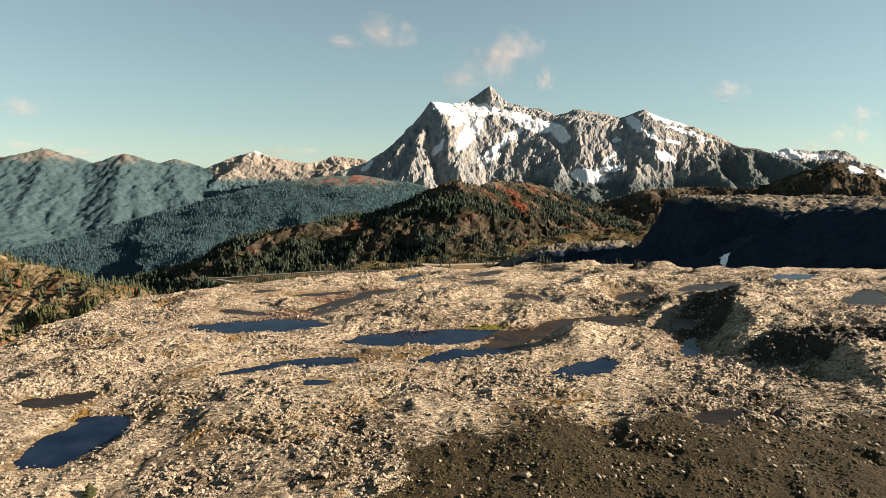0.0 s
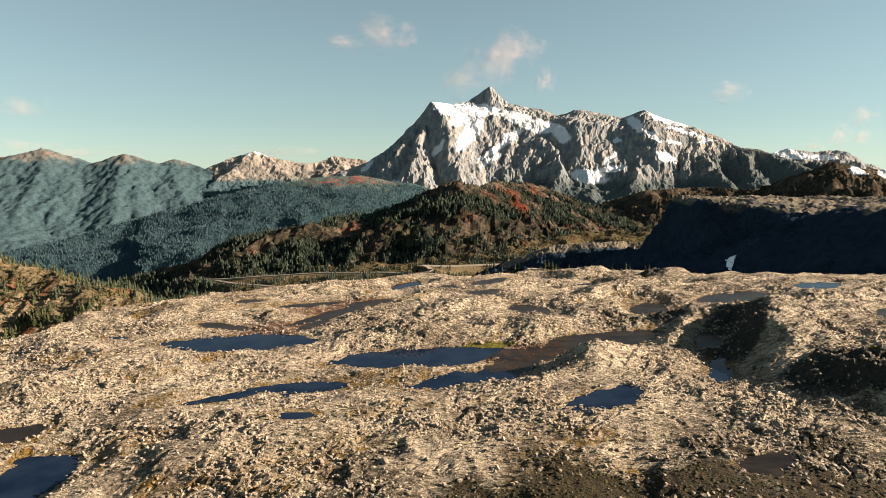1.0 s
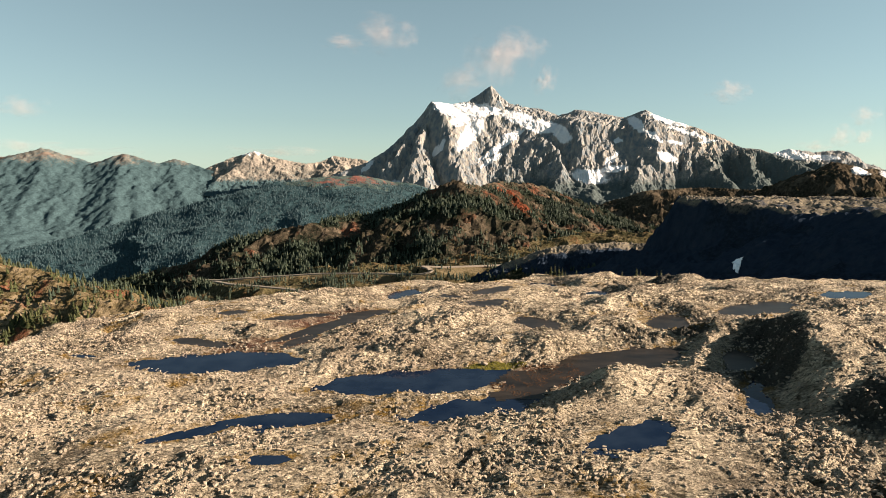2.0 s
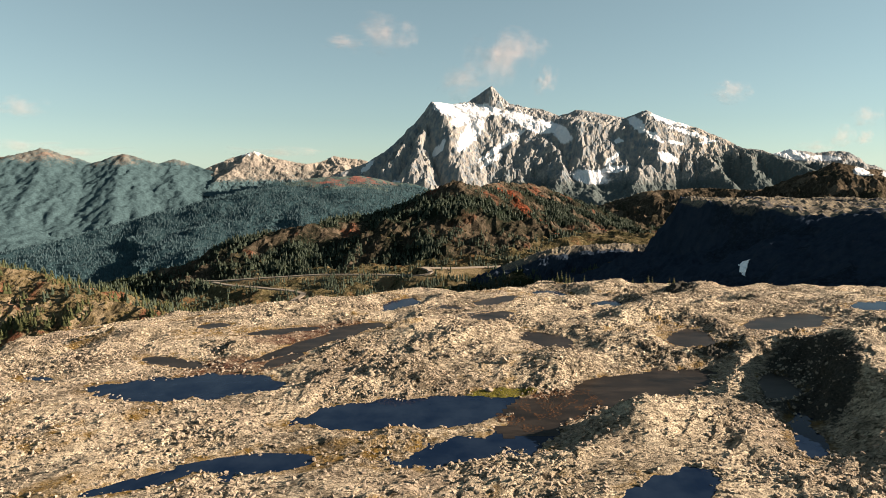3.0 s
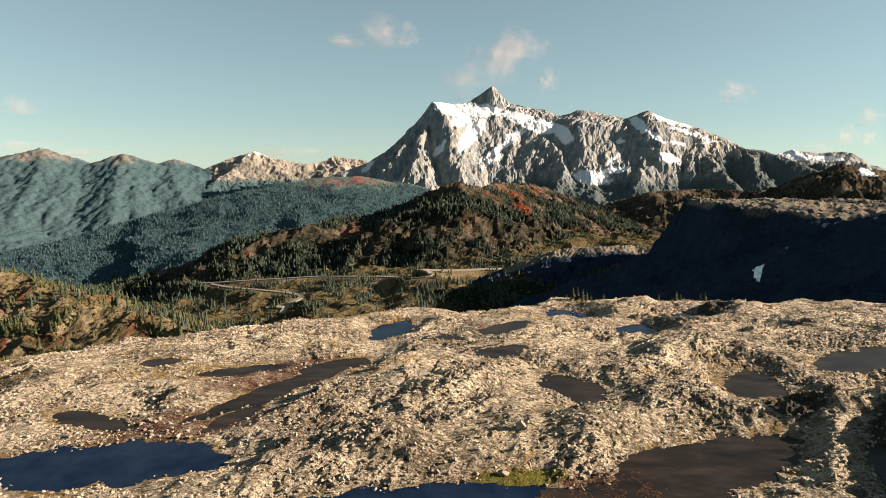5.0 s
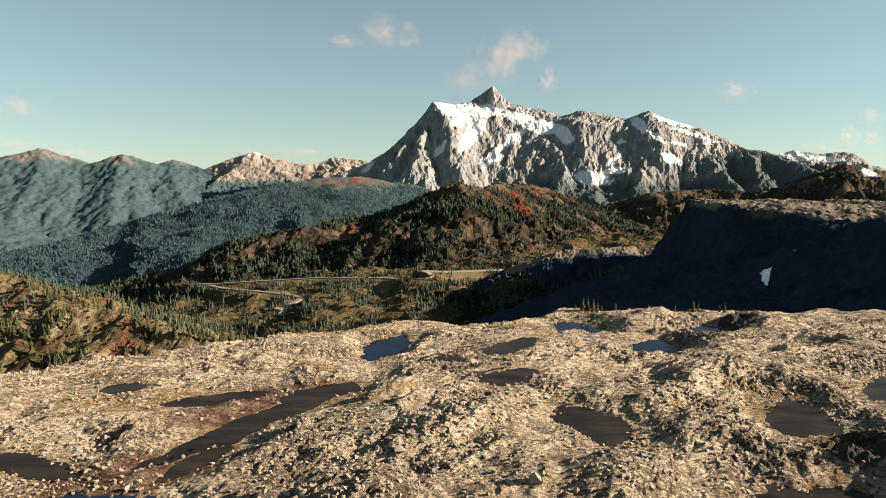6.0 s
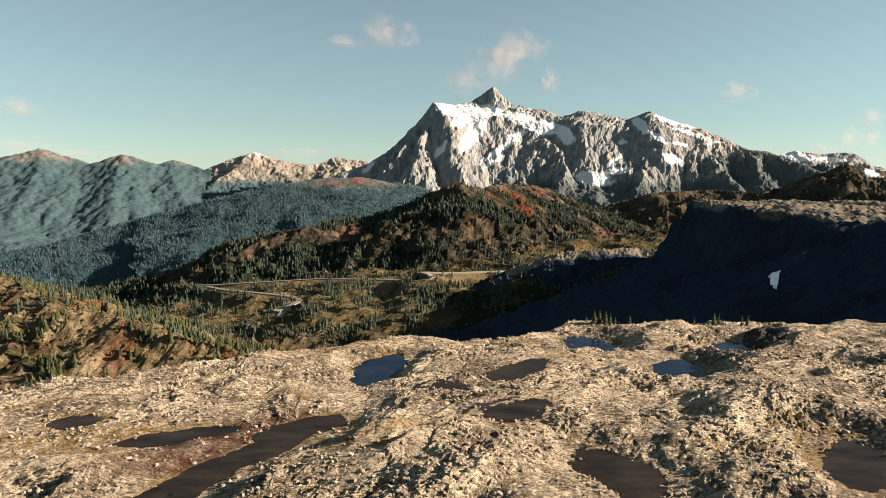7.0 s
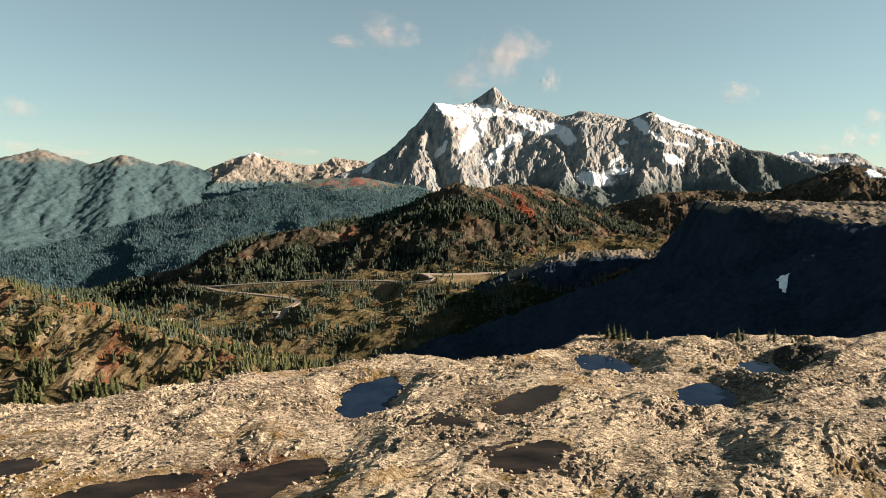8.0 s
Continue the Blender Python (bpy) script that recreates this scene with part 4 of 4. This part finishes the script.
        c, s = np.cos(a)[:, None], np.sin(a)[:, None]
        px, py, pz = v[None, :, 0], v[None, :, 1], v[None, :, 2] * tall
        ct, st = np.cos(t)[:, None], np.sin(t)[:, None]
        px, pz = px * ct + pz * st, -px * st + pz * ct
        qx, qy = px * c - py * s, px * s + py * c
        sz = size[m][:, None]
        out = np.stack([qx * sz + x[m][:, None], qy * sz + y[m][:, None], pz * sz + z[m][:, None]], 2)
        vs.append(out.reshape(-1, 3))
        fs.append((f[None] + (base + np.arange(n) * len(v))[:, None, None]).reshape(-1, f.shape[1]))
        base += n * len(v)
    return new(name, mesh_of(name, np.concatenate(vs), np.concatenate(fs), mat, False))


def water_depth(x, y):
    """Distance from the nearest water, below 0 in it."""
    best, wob = np.full(x.shape, 99.0), ragged(x, y)
    for _, _, places, _, _ in POND_GROUPS:
        best = np.minimum(best, shore(x, y, places, wob))
    return best


rng = np.random.default_rng(5)


def rubble_places(count, box):
    """Places for loose stones: thick in some stretches of the rock, thin in others, few in deep water."""
    x, y = rng.uniform(box[0], box[1], count * 5), rng.uniform(box[2], box[3], count * 5)
    w = water_depth(x, y)
    keep = 0.28 + 0.72 * smooth(-0.2, 0.4, fbm(x / 14, y / 14, 3, 51))
    keep = keep * np.where(w < -0.6, 0.05, 1) * (1 - 0.93 * heath_at(x, y, 0)) * (rim(x, y) < 8)
    keep = keep * (0.5 + 0.5 * smooth(170, 60, y))
    m = rng.uniform(0, 1, x.size) < keep
    return x[m][:count], y[m][:count]


sx, sy = rubble_places(70000, (-80, 105, 44, 205))
ssz = 0.13 + 0.48 * rng.uniform(0, 1, len(sx)) ** 3.4
sz = plateau(sx, sy) + 0.12 * ssz
rubble = scatter_joined("rubble", CHIPS, sx, sy, sz, ssz, stone_mat, rng, 1.5)
tagged(rubble, "loose angular pale stones strewn over the plateau", "stones", kind="stuff")


def boulder(x, y, size, k, turn, tall=1.0, label="angular pale grey boulder resting on the rock plateau"):
    ob = new("boulder", STONES[k % len(STONES)])
    z = float(plateau(np.array([x]), np.array([y]))[0])
    ob.matrix_world = pose(x, y, z + 0.16 * size * tall, 0, 0, turn) @ Matrix.Diagonal((size, size, size * tall, 1))
    return tagged(ob, label, "boulder", "boulders on the plateau")


bx, by = rubble_places(260, (-70, 85, 46, 175))
bsz = 0.5 + 0.8 * rng.uniform(0, 1, len(bx)) ** 3
bz = plateau(bx, by)
for k in range(len(bx)):
    ob = new("boulder", STONES[k % len(STONES)])
    ob.matrix_world = pose(bx[k], by[k], bz[k] + 0.05 * bsz[k], rng.uniform(-12, 12), rng.uniform(-12, 12), rng.uniform(0, 360)) @ Matrix.Diagonal((bsz[k], bsz[k] * 0.9, bsz[k] * 0.9, 1))
    on_heath = float(heath_at(bx[k:k + 1], by[k:k + 1], 0)[0]) > 0.5
    tagged(ob, "pale angular boulder lying in brown heath" if on_heath else "angular pale grey boulder resting on the rock plateau", "boulder", "boulders on the plateau")
for x, y, size, k, turn, tall in ((6.6, 110.6, 1.5, 1, 20, 1.3), (8.4, 110.8, 1.4, 4, 70, 1.2), (6.0, 104.2, 1.2, 6, 10, 0.9), (-3.4, 116.2, 1.5, 8, 0, 0.6), (-5.5, 64.0, 1.2, 3, 40, 0.8),
                                  (7.5, 52.0, 1.2, 7, 15, 0.8), (-11, 53, 1.4, 9, 60, 0.8), (-14, 50.5, 1.3, 2, 5, 0.8), (-37.2, 62.0, 0.9, 5, 25, 0.5), (-46.0, 62.2, 0.8, 0, 0, 0.5), (4.6, 145.4, 1.8, 10, 30, 0.5)):
    boulder(x, y, size, k, turn, tall)


x, y = rng.uniform(-25, 70, 6000), rng.uniform(43, 72, 6000)
m = (heath_at(x, y, 0) > 0.5) & (fbm(x / 5, y / 5, 3, 909) > rng.uniform(-0.2, 0.8, 6000))
x, y = x[m][:800], y[m][:800]
size = 0.15 + 0.5 * rng.uniform(0, 1, len(x)) ** 3
tagged(scatter_joined("heath_stones", CHIPS, x, y, plateau(x, y) + 0.1 * size, size, stone_mat, rng, 1.3), "pale stones strewn in brown heath", "stones", kind="stuff")


# ---- heath on the near slope ----
def tuft_shape(seed):
    r = random.Random(seed)
    verts, faces = [(0, 0, r.uniform(0.4, 0.6))], []
    n = 5
    for k in range(n):
        a = 2 * math.pi * k / n
        q = r.uniform(0.15, 0.5)
        verts.append((q * math.cos(a), q * math.sin(a), r.uniform(0.18, 0.42)))
    for k in range(n):
        a = 2 * math.pi * (k + 0.5) / n
        q = r.uniform(0.5, 0.62)
        verts.append((q * math.cos(a), q * math.sin(a), -0.1))
    for k in range(n):
        j = (k + 1) % n
        faces += [(0, 1 + k, 1 + j), (1 + k, 1 + n + k, 1 + j), (1 + j, 1 + n + k, 1 + n + j)]
    return np.array(verts), np.array(faces)


hx, hy = rng.uniform(-30, 75, 26000), rng.uniform(42, 74, 26000)
keep = rng.uniform(0, 1, hx.size) < 0.8 * heath_at(hx, hy, 0) * smooth(-0.5, 0.1, fbm(hx / 4, hy / 4, 3, 917))
hx, hy = hx[keep][:9000], hy[keep][:9000]
tufts = scatter_joined("heath", [tuft_shape(k) for k in range(6)], hx, hy, plateau(hx, hy), rng.uniform(0.15, 0.42, len(hx)), heath_mat, rng, 0.5, 0.3)
tagged(tufts, "low brown-green heath shrubs on the slope", "heath", kind="stuff")


# ---- rusty sedge in the marsh between the ponds ----
sedge_mat = leaf_material("marsh_sedge", (0.021, 0.0098, 0.0056), (0.063, 0.0315, 0.0126))
a, q = rng.uniform(0, 2 * math.pi, 1500), np.sqrt(rng.uniform(0, 1, 1500))
u, v = 9.0 * q * np.cos(a), 4.2 * q * np.sin(a)
x, y = 13.0 + 0.77 * u - 0.64 * v, 99.0 + 0.64 * u + 0.77 * v
m = fbm(x / 3, y / 3, 3, 919) > 0.0
x, y = x[m], y[m]
sedge = scatter_joined("sedge", [tuft_shape(k + 70) for k in range(6)], x, y, np.maximum(plateau(x, y), 2.6), rng.uniform(0.12, 0.35, len(x)), sedge_mat, rng, 0.3, 0.2)
tagged(sedge, "rusty sedge tufts standing in the marshy pond", "sedge", kind="stuff")


# ---- trees ----
def crown_mesh(seed, whorls=11, boughs=8, bare=0.06):
    """A narrow fir crown, one metre high: whorls of drooping boughs, each a folded blade."""
    r = random.Random(seed)
    verts, faces = [], []
    for w in range(whorls):
        k = w / (whorls - 1)
        z0 = bare + (0.97 - bare) * k ** 0.9
        reach = (0.165 * (1 - k) ** 0.85 + 0.012) * r.uniform(0.75, 1.15)
        for b in range(boughs):
            if r.random() < 0.12:
                continue
            a = 2 * math.pi * (b + 0.5 * (w % 2) + r.uniform(-0.25, 0.25)) / boughs
            q = reach * r.uniform(0.65, 1.2)
            ca, sa = math.cos(a), math.sin(a)
            wide = q * r.uniform(0.35, 0.5)
            zt, droop = z0 + 0.03, q * r.uniform(0.35, 0.7)
            i = len(verts)
            verts += [(0, 0, zt + 0.03), (0.55 * q * ca - wide * sa, 0.55 * q * sa + wide * ca, zt - 0.6 * droop), (q * ca, q * sa, zt - droop), (0.55 * q * ca + wide * sa, 0.55 * q * sa - wide * ca, zt - 0.6 * droop), (0.3 * q * ca, 0.3 * q * sa, zt - 0.9 * droop)]
            faces += [(i, i + 1, i + 2), (i, i + 2, i + 3), (i + 4, i + 2, i + 1), (i + 4, i + 3, i + 2)]
    return mesh_of("crown", verts, faces, fir_mat, False)


def trunk_mesh(sides=6, top=0.96):
    verts, faces = [], []
    for z, q in ((-0.06, 0.026), (0.2, 0.018), (0.6, 0.009), (top, 0.002)):
        verts += [(q * math.cos(2 * math.pi * k / sides), q * math.sin(2 * math.pi * k / sides), z) for k in range(sides)]
    for ring in range(3):
        for k in range(sides):
            i, j = ring * sides + k, ring * sides + (k + 1) % sides
            faces.append((i, j, j + sides, i + sides))
    return mesh_of("trunk", verts, faces, bark_mat)


CROWNS = [crown_mesh(40 + k, 10 + k % 4, 7 + k % 2, 0.03 + 0.03 * (k % 3)) for k in range(6)]
TRUNK = trunk_mesh()


def fir(x, y, z, high, k, label, group, wide=1.0, dead=False):
    tree = new("fir_tree")
    tree.matrix_world = pose(x, y, z, 0, 0, (k * 77) % 360) @ Matrix.Diagonal((high * wide, high * wide, high, 1))
    new("trunk", TRUNK).parent = tree
    if not dead:
        new("crown", CROWNS[k % len(CROWNS)]).parent = tree
    return tagged(tree, label, "tree", group)


EDGE_FIRS = [(16.2, 197, 1.9), (19.2, 197, 2.3), (31.0, 197, 2.2), (32.2, 197.5, 2.6), (33.3, 197, 2.4), (34.5, 198, 2.0), (35.2, 197, 1.6), (38.5, 198, 1.8),
             (56.5, 200, 2.4), (58.0, 201, 2.0), (62.8, 201, 1.7), (64.0, 201, 2.1), (70.6, 201, 2.2), (71.6, 202, 1.5), (4.0, 186, 1.2), (5.6, 186, 1.3), (52.0, 199, 1.5)]
for k, (x, y, high) in enumerate(EDGE_FIRS):
    y = y - 4 if x > 25 else y - 1
    z = float(plateau(np.array([x]), np.array([y]))[0])
    fir(x, y, z, high * 1.35, k, "small dark green fir on the plateau's rim", "firs on the rim", 1.5)
for k, (x, y, high) in enumerate([(59.5, 201, 1.9), (60.6, 201, 1.6), (61.6, 201.5, 1.4), (37.6, 198, 1.3)]):
    fir(x, y, float(plateau(np.array([x]), np.array([y]))[0]), high, k, "bare dead snag on the plateau's rim", "snags on the rim", 1.6, True)

# bushy low firs beside the small trees
for k, (x, y, high) in enumerate([(30.2, 196.5, 1.0), (34.0, 196.5, 1.1), (57.2, 200, 1.1), (66.0, 201, 0.9), (69.8, 201, 1.0), (-32.5, 52.5, 1.3), (61, 70, 1.1), (63, 72, 0.9)]):
    fir(x, y, float(plateau(np.array([x]), np.array([y]))[0]), high, k + 3, "low bushy yellow-green fir shrub", "fir shrubs", 3.2)


def far_tree_shape(seed, sides=5, tiers=3):
    r = random.Random(seed)
    verts, faces = [], []
    for t in range(tiers):
        z0, z1 = 0.05 + 0.3 * t, 0.45 + 0.28 * t if t < tiers - 1 else 1.0
        q0 = 0.25 - 0.07 * t
        i = len(verts)
        verts.append((0, 0, z1))
        for k in range(sides):
            a = 2 * math.pi * (k + 0.5 * t) / sides
            q = q0 * r.uniform(0.7, 1.25)
            verts.append((q * math.cos(a), q * math.sin(a), z0 + r.uniform(-0.05, 0.05)))
        faces += [(i, i + 1 + k, i + 1 + (k + 1) % sides) for k in range(sides)]
    return np.array(verts), np.array(faces)


FAR_TREES = [far_tree_shape(k) for k in range(6)]
FAR_SPIRES = [far_tree_shape(k + 20, 4, 2) for k in range(6)]


def woods(count, box, height, dense, low, high):
    x, y = rng.uniform(box[0], box[1], count * 5), rng.uniform(box[2], box[3], count * 5)
    z = height(x, y)
    m = rng.uniform(0, 1, x.size) < dense(x, y, z)
    x, y, z = x[m][:count], y[m][:count], z[m][:count]
    return x, y, z - 0.3, low + (high - low) * rng.uniform(0, 1, len(x)) ** 1.6


def hill_dense(x, y, z):
    return (z > valley_floor(x, y)) * (0.03 + 0.95 * smooth(0.1, 0.45, fbm(x / 32, y / 32, 4, 151) + 0.45 * smooth(-300, -150, x) + 0.35 * smooth(40, 90, along(LEFT_HILL, x, y)[0]) - 0.15))


x, y, z, h = woods(290, (-430, -60, 400, 640), left_hill, hill_dense, 7, 18)
for k in range(len(x)):
    fir(x[k], y[k], z[k], h[k], k, "dark green fir on a brown heath slope", "firs on the hillside", 1.6)
x, y, z, h = woods(4200, (-640, -50, 380, 800), left_hill, hill_dense, 4, 14)
tagged(scatter_joined("hillside_firs", FAR_TREES, x, y, z, h, fir_mat, rng, 1, 0.03), "dark firs scattered over the hillside", "trees", kind="stuff")


shrub_mat = leaf_material("autumn_shrubs", (0.035, 0.0196, 0.0098), (0.07, 0.0595, 0.021))
x, y, z, h = woods(4200, (-640, -50, 380, 800), left_hill, lambda x, y, z: (z > valley_floor(x, y)) * smooth(-0.2, 0.4, fbm(x / 25, y / 25, 4, 157)), 1.5, 5)
tagged(scatter_joined("hillside_shrubs", [tuft_shape(k + 50) for k in range(6)], x, y, z, h, shrub_mat, rng, 0.9, 0.2), "rusty and olive shrubs over the hillside", "shrubs", kind="stuff")


def valley_ground(x, y):
    return np.maximum(np.maximum(graded(x, y, valley_floor(x, y)), red_hill(x, y)), left_hill(x, y))


def off_roads(x, y):
    return np.minimum(along(ROAD_HIGH, x, y)[0], along(ROAD_LOW, x, y)[0]) > 12


x, y, z, h = woods(8000, (-1000, 260, 650, 1480), valley_ground, lambda x, y, z: off_roads(x, y) * (0.02 + 0.9 * smooth(0.05, 0.4, fbm(x / 60, y / 60, 4, 181))), 4, 14)
x2, y2, z2, h2 = woods(2600, (-1480, -480, 1150, 1930), valley_ground, lambda x, y, z: off_roads(x, y) * smooth(-420, -700, x + 160 * fbm(x / 120, y / 120, 3, 187)), 8, 16)
x, y, z, h = (np.concatenate(p) for p in ((x, x2), (y, y2), (z, z2), (h, h2)))
tagged(scatter_joined("valley_firs", FAR_TREES, x, y, z, h, valley_fir_mat, rng, 1, 0.03), "scattered dark firs in the valley", "trees", kind="stuff")
x, y, z, h = woods(12000, (-700, 900, 1250, 2400), red_hill, lambda x, y, z: off_roads(x, y) * (z > -330) * smooth(0.12, 0.3, fbm(x / 140, y / 140, 4, 221) + 0.1) * (1 - 0.85 * smooth(-90, -30, z)), 8, 16)
tagged(scatter_joined("mountain_firs", FAR_SPIRES, x, y, z, h, valley_fir_mat, rng, 1, 0.03), "dark firs on the brown mountain's flanks", "trees", kind="stuff")
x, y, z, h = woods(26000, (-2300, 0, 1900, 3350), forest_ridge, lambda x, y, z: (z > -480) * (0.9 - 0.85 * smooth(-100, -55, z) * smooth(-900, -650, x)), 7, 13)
tagged(scatter_joined("ridge_woods", FAR_SPIRES, x, y, z, h, far_fir_mat, rng, 1.1, 0.02), "dense dark conifer woods along the ridge, tinted with blue haze", "woods", kind="stuff")


x, y, z, h = woods(5000, (-800, 300, 650, 1500), valley_ground, lambda x, y, z: off_roads(x, y) * smooth(-0.2, 0.4, fbm(x / 40, y / 40, 4, 159)), 2, 6)
tagged(scatter_joined("valley_shrubs", [tuft_shape(k + 60) for k in range(6)], x, y, z, h, shrub_mat, rng, 0.8, 0.2), "rusty and olive shrubs in the valley", "shrubs", kind="stuff")


# ---- roads, lake and houses in the valley ----
def road(line, wide, label):
    dense = []
    for (x0, y0, z0), (x1, y1, z1) in zip(line, line[1:]):
        n = max(2, int(math.hypot(x1 - x0, y1 - y0) / 8))
        dense += [Vector((x0, y0, z0)).lerp(Vector((x1, y1, z1)), k / n) for k in range(n)]
    dense.append(Vector(line[-1]))
    for _ in range(3):
        dense = [dense[0]] + [(a + b * 2 + c) / 4 for a, b, c in zip(dense, dense[1:], dense[2:])] + [dense[-1]]
    verts, faces = [], []
    for k, p in enumerate(dense):
        d = (dense[min(k + 1, len(dense) - 1)] - dense[max(k - 1, 0)]).normalized()
        side = Vector((-d.y, d.x, 0)).normalized() * wide / 2
        verts += [p + side * 1.25 + Vector((0, 0, -2)), p + side + Vector((0, 0, 0.9)), p - side + Vector((0, 0, 0.9)), p - side * 1.25 + Vector((0, 0, -2))]
        if k:
            i = 4 * k
            faces += [(i - 4 + j, i - 3 + j, i + 1 + j, i + j) for j in range(3)]
    return tagged(new("road", mesh_of("road", [tuple(v) for v in verts], faces, road_mat, False)), label, "road", kind="structure")


road(ROAD_HIGH, 10, "pale mountain road with a hairpin bend")
road(ROAD_LOW, 10, "pale road winding down into the valley")

lake = sheet("water", np.linspace(-265, -65, 30), np.linspace(640, 760, 20), lambda x, y: np.full(x.shape, -245.0), water_mat)
tagged(lake, "small dark blue lake in the valley", "lake", kind="structure")

wall_mat, nt, bsdf = material("weathered_boards", 0.9, 0.15)
nt.links.new(ramp(nt, noise_node(nt, 1.5, 6), [(0.3, (0.12, 0.09, 0.06)), (0.7, (0.225, 0.18, 0.128))]), bsdf.inputs["Base Color"])
roof_mat, nt, bsdf = material("pale_roof", 0.85, 0.2)
nt.links.new(ramp(nt, noise_node(nt, 1.0, 6), [(0.3, (0.3, 0.262, 0.203)), (0.7, (0.435, 0.39, 0.315))]), bsdf.inputs["Base Color"])


def house(x, y, long, deep, high, turn):
    z = float(valley_ground(np.array([x]), np.array([y]))[0])
    h = new("house")
    h.matrix_world = pose(x, y, z - 1, 0, 0, turn)
    a, b = long / 2, deep / 2
    v = [(-a, -b, 0), (a, -b, 0), (a, b, 0), (-a, b, 0), (-a, -b, high), (a, -b, high), (a, b, high), (-a, b, high)]
    new("wall", mesh_of("wall", v, [(0, 1, 5, 4), (1, 2, 6, 5), (2, 3, 7, 6), (3, 0, 4, 7)], wall_mat, False)).parent = h
    e, top = 1.12, high + 0.35 * deep
    v = [(-a * e, -b * e, high), (a * e, -b * e, high), (a * e, 0, top), (-a * e, 0, top), (-a * e, b * e, high), (a * e, b * e, high)]
    v += [(p, q, r - 0.4) for p, q, r in v]
    new("roof", mesh_of("roof", v, [(0, 1, 2, 3), (3, 2, 5, 4), (7, 6, 9, 8), (8, 9, 10, 11), (0, 6, 7, 1), (4, 5, 11, 10), (0, 3, 9, 6), (3, 4, 10, 9), (1, 7, 8, 2), (2, 8, 11, 5)], roof_mat, False)).parent = h
    return tagged(h, "small lodge with a pale pitched roof in the valley", "house", "houses in the valley")


house(-492, 1130, 22, 12, 5, 10)
house(-312, 1110, 10, 8, 5, 40)
house(-283, 1085, 12, 8, 4, -20)

# ---- snow left in the shade of the table mountain ----
gx, gy = np.meshgrid(np.linspace(-7, 7, 28), np.linspace(-18, 18, 40))
inside = 1 - np.hypot(gx / (3.6 + 0.08 * gy), gy / 14) + 0.35 * fbm(gx / 5, gy / 6, 3, 951) > 0
n = gx.shape[1]
i = (np.arange(39)[:, None] * n + np.arange(27)[None, :]).ravel()
i = i[(inside[:-1, :-1] & inside[1:, 1:]).ravel()]
PX, PY = 227, 486
gx = gx + 0.52 * gy
me = mesh_of("snow_patch", np.stack([(gx + PX).ravel(), (gy + PY).ravel(), (table_mountain(gx + PX, gy + PY) + 0.8).ravel()], 1), np.stack([i, i + 1, i + n + 1, i + n], 1), snow_mat)
tagged(new("snow_patch", me), "small old snow patch on a shaded slope", "snow", kind="structure")

# ---- clouds ----
cloud_mat = bpy.data.materials.new("thin_cloud")
cloud_mat.use_nodes = True
nt = cloud_mat.node_tree
nt.nodes.clear()
out = nt.nodes.new("ShaderNodeOutputMaterial")
dif = node(nt, "ShaderNodeBsdfDiffuse", Color=(0.85, 0.66, 0.58, 1))
tra = node(nt, "ShaderNodeBsdfTranslucent", Color=(0.85, 0.66, 0.58, 1))
clear = nt.nodes.new("ShaderNodeBsdfTransparent")
both, mixed = nt.nodes.new("ShaderNodeMixShader"), nt.nodes.new("ShaderNodeMixShader")
both.inputs[0].default_value = 0.5
nt.links.new(dif.outputs[0], both.inputs[1])
nt.links.new(tra.outputs[0], both.inputs[2])
wisp = ramp(nt, noise_node(nt, 0.006, 7, 0.55), [(0.3, (0, 0, 0)), (0.75, (1, 1, 1))])
nt.links.new(calc(nt, "MULTIPLY", calc(nt, "MULTIPLY", wisp, attr(nt, "thick")), 0.34, True), mixed.inputs[0])
nt.links.new(clear.outputs[0], mixed.inputs[1])
nt.links.new(both.outputs[0], mixed.inputs[2])
nt.links.new(mixed.outputs[0], out.inputs["Surface"])


def cloud(x, z, wide, high, seed):
    """A thin lens of cloud, bulging and ragged."""
    u, v = np.meshgrid(np.linspace(-1, 1, 40), np.linspace(-1, 1, 28))
    r = np.hypot(u, v)
    depth = -0.5 * high * np.sqrt(np.clip(1 - r * r, 0, 1)) + 0.06 * high * fbm(u * 2.5 + seed, v * 2.5, 3, seed)
    lean = 0.35 * high * v
    n = u.shape[1]
    i = (np.arange(27)[:, None] * n + np.arange(39)[None, :]).ravel()
    me = mesh_of("cloud", np.stack([(u * wide * 1.3 + lean).ravel(), (depth + 0.75 * u * wide).ravel(), (v * high * 1.3).ravel()], 1), np.stack([i, i + 1, i + n + 1, i + n], 1), cloud_mat)
    thick = smooth(1.0, 0.1, r + 0.45 * fbm(u * 1.6 + 3 * seed, v * 1.6, 4, seed + 3))
    me.attributes.new("thick", "FLOAT", "POINT").data.foreach_set("value", thick.astype(np.float32).ravel())
    ob = new("cloud", me)
    ob.location = (0.94 * x, 4625, 31 + 0.94 * (z - 31))
    return tagged(ob, "thin pinkish wisp of cloud in the sky", "cloud", "clouds")


CLOUDS = [
    (-456, 1027, 185, 120), (-756, 972, 130, 46), (388, 823, 182, 191), (137, 682, 154, 109), (789, 686, 82, 91), (555, 900, 209, 136), (2248, 599, 191, 72), (3310, 412, 173, 63),
    (3132, 258, 136, 72), (3312, 250, 100, 54), (-3317, 478, 118, 72), (-3323, 179, 200, 36), (-2855, 125, 273, 36), (-1278, 134, 273, 36), (2950, 179, 182, 36),
]
for k, (x, z, wide, high) in enumerate(CLOUDS):
    cloud(x, z, wide, high, 960 + k)
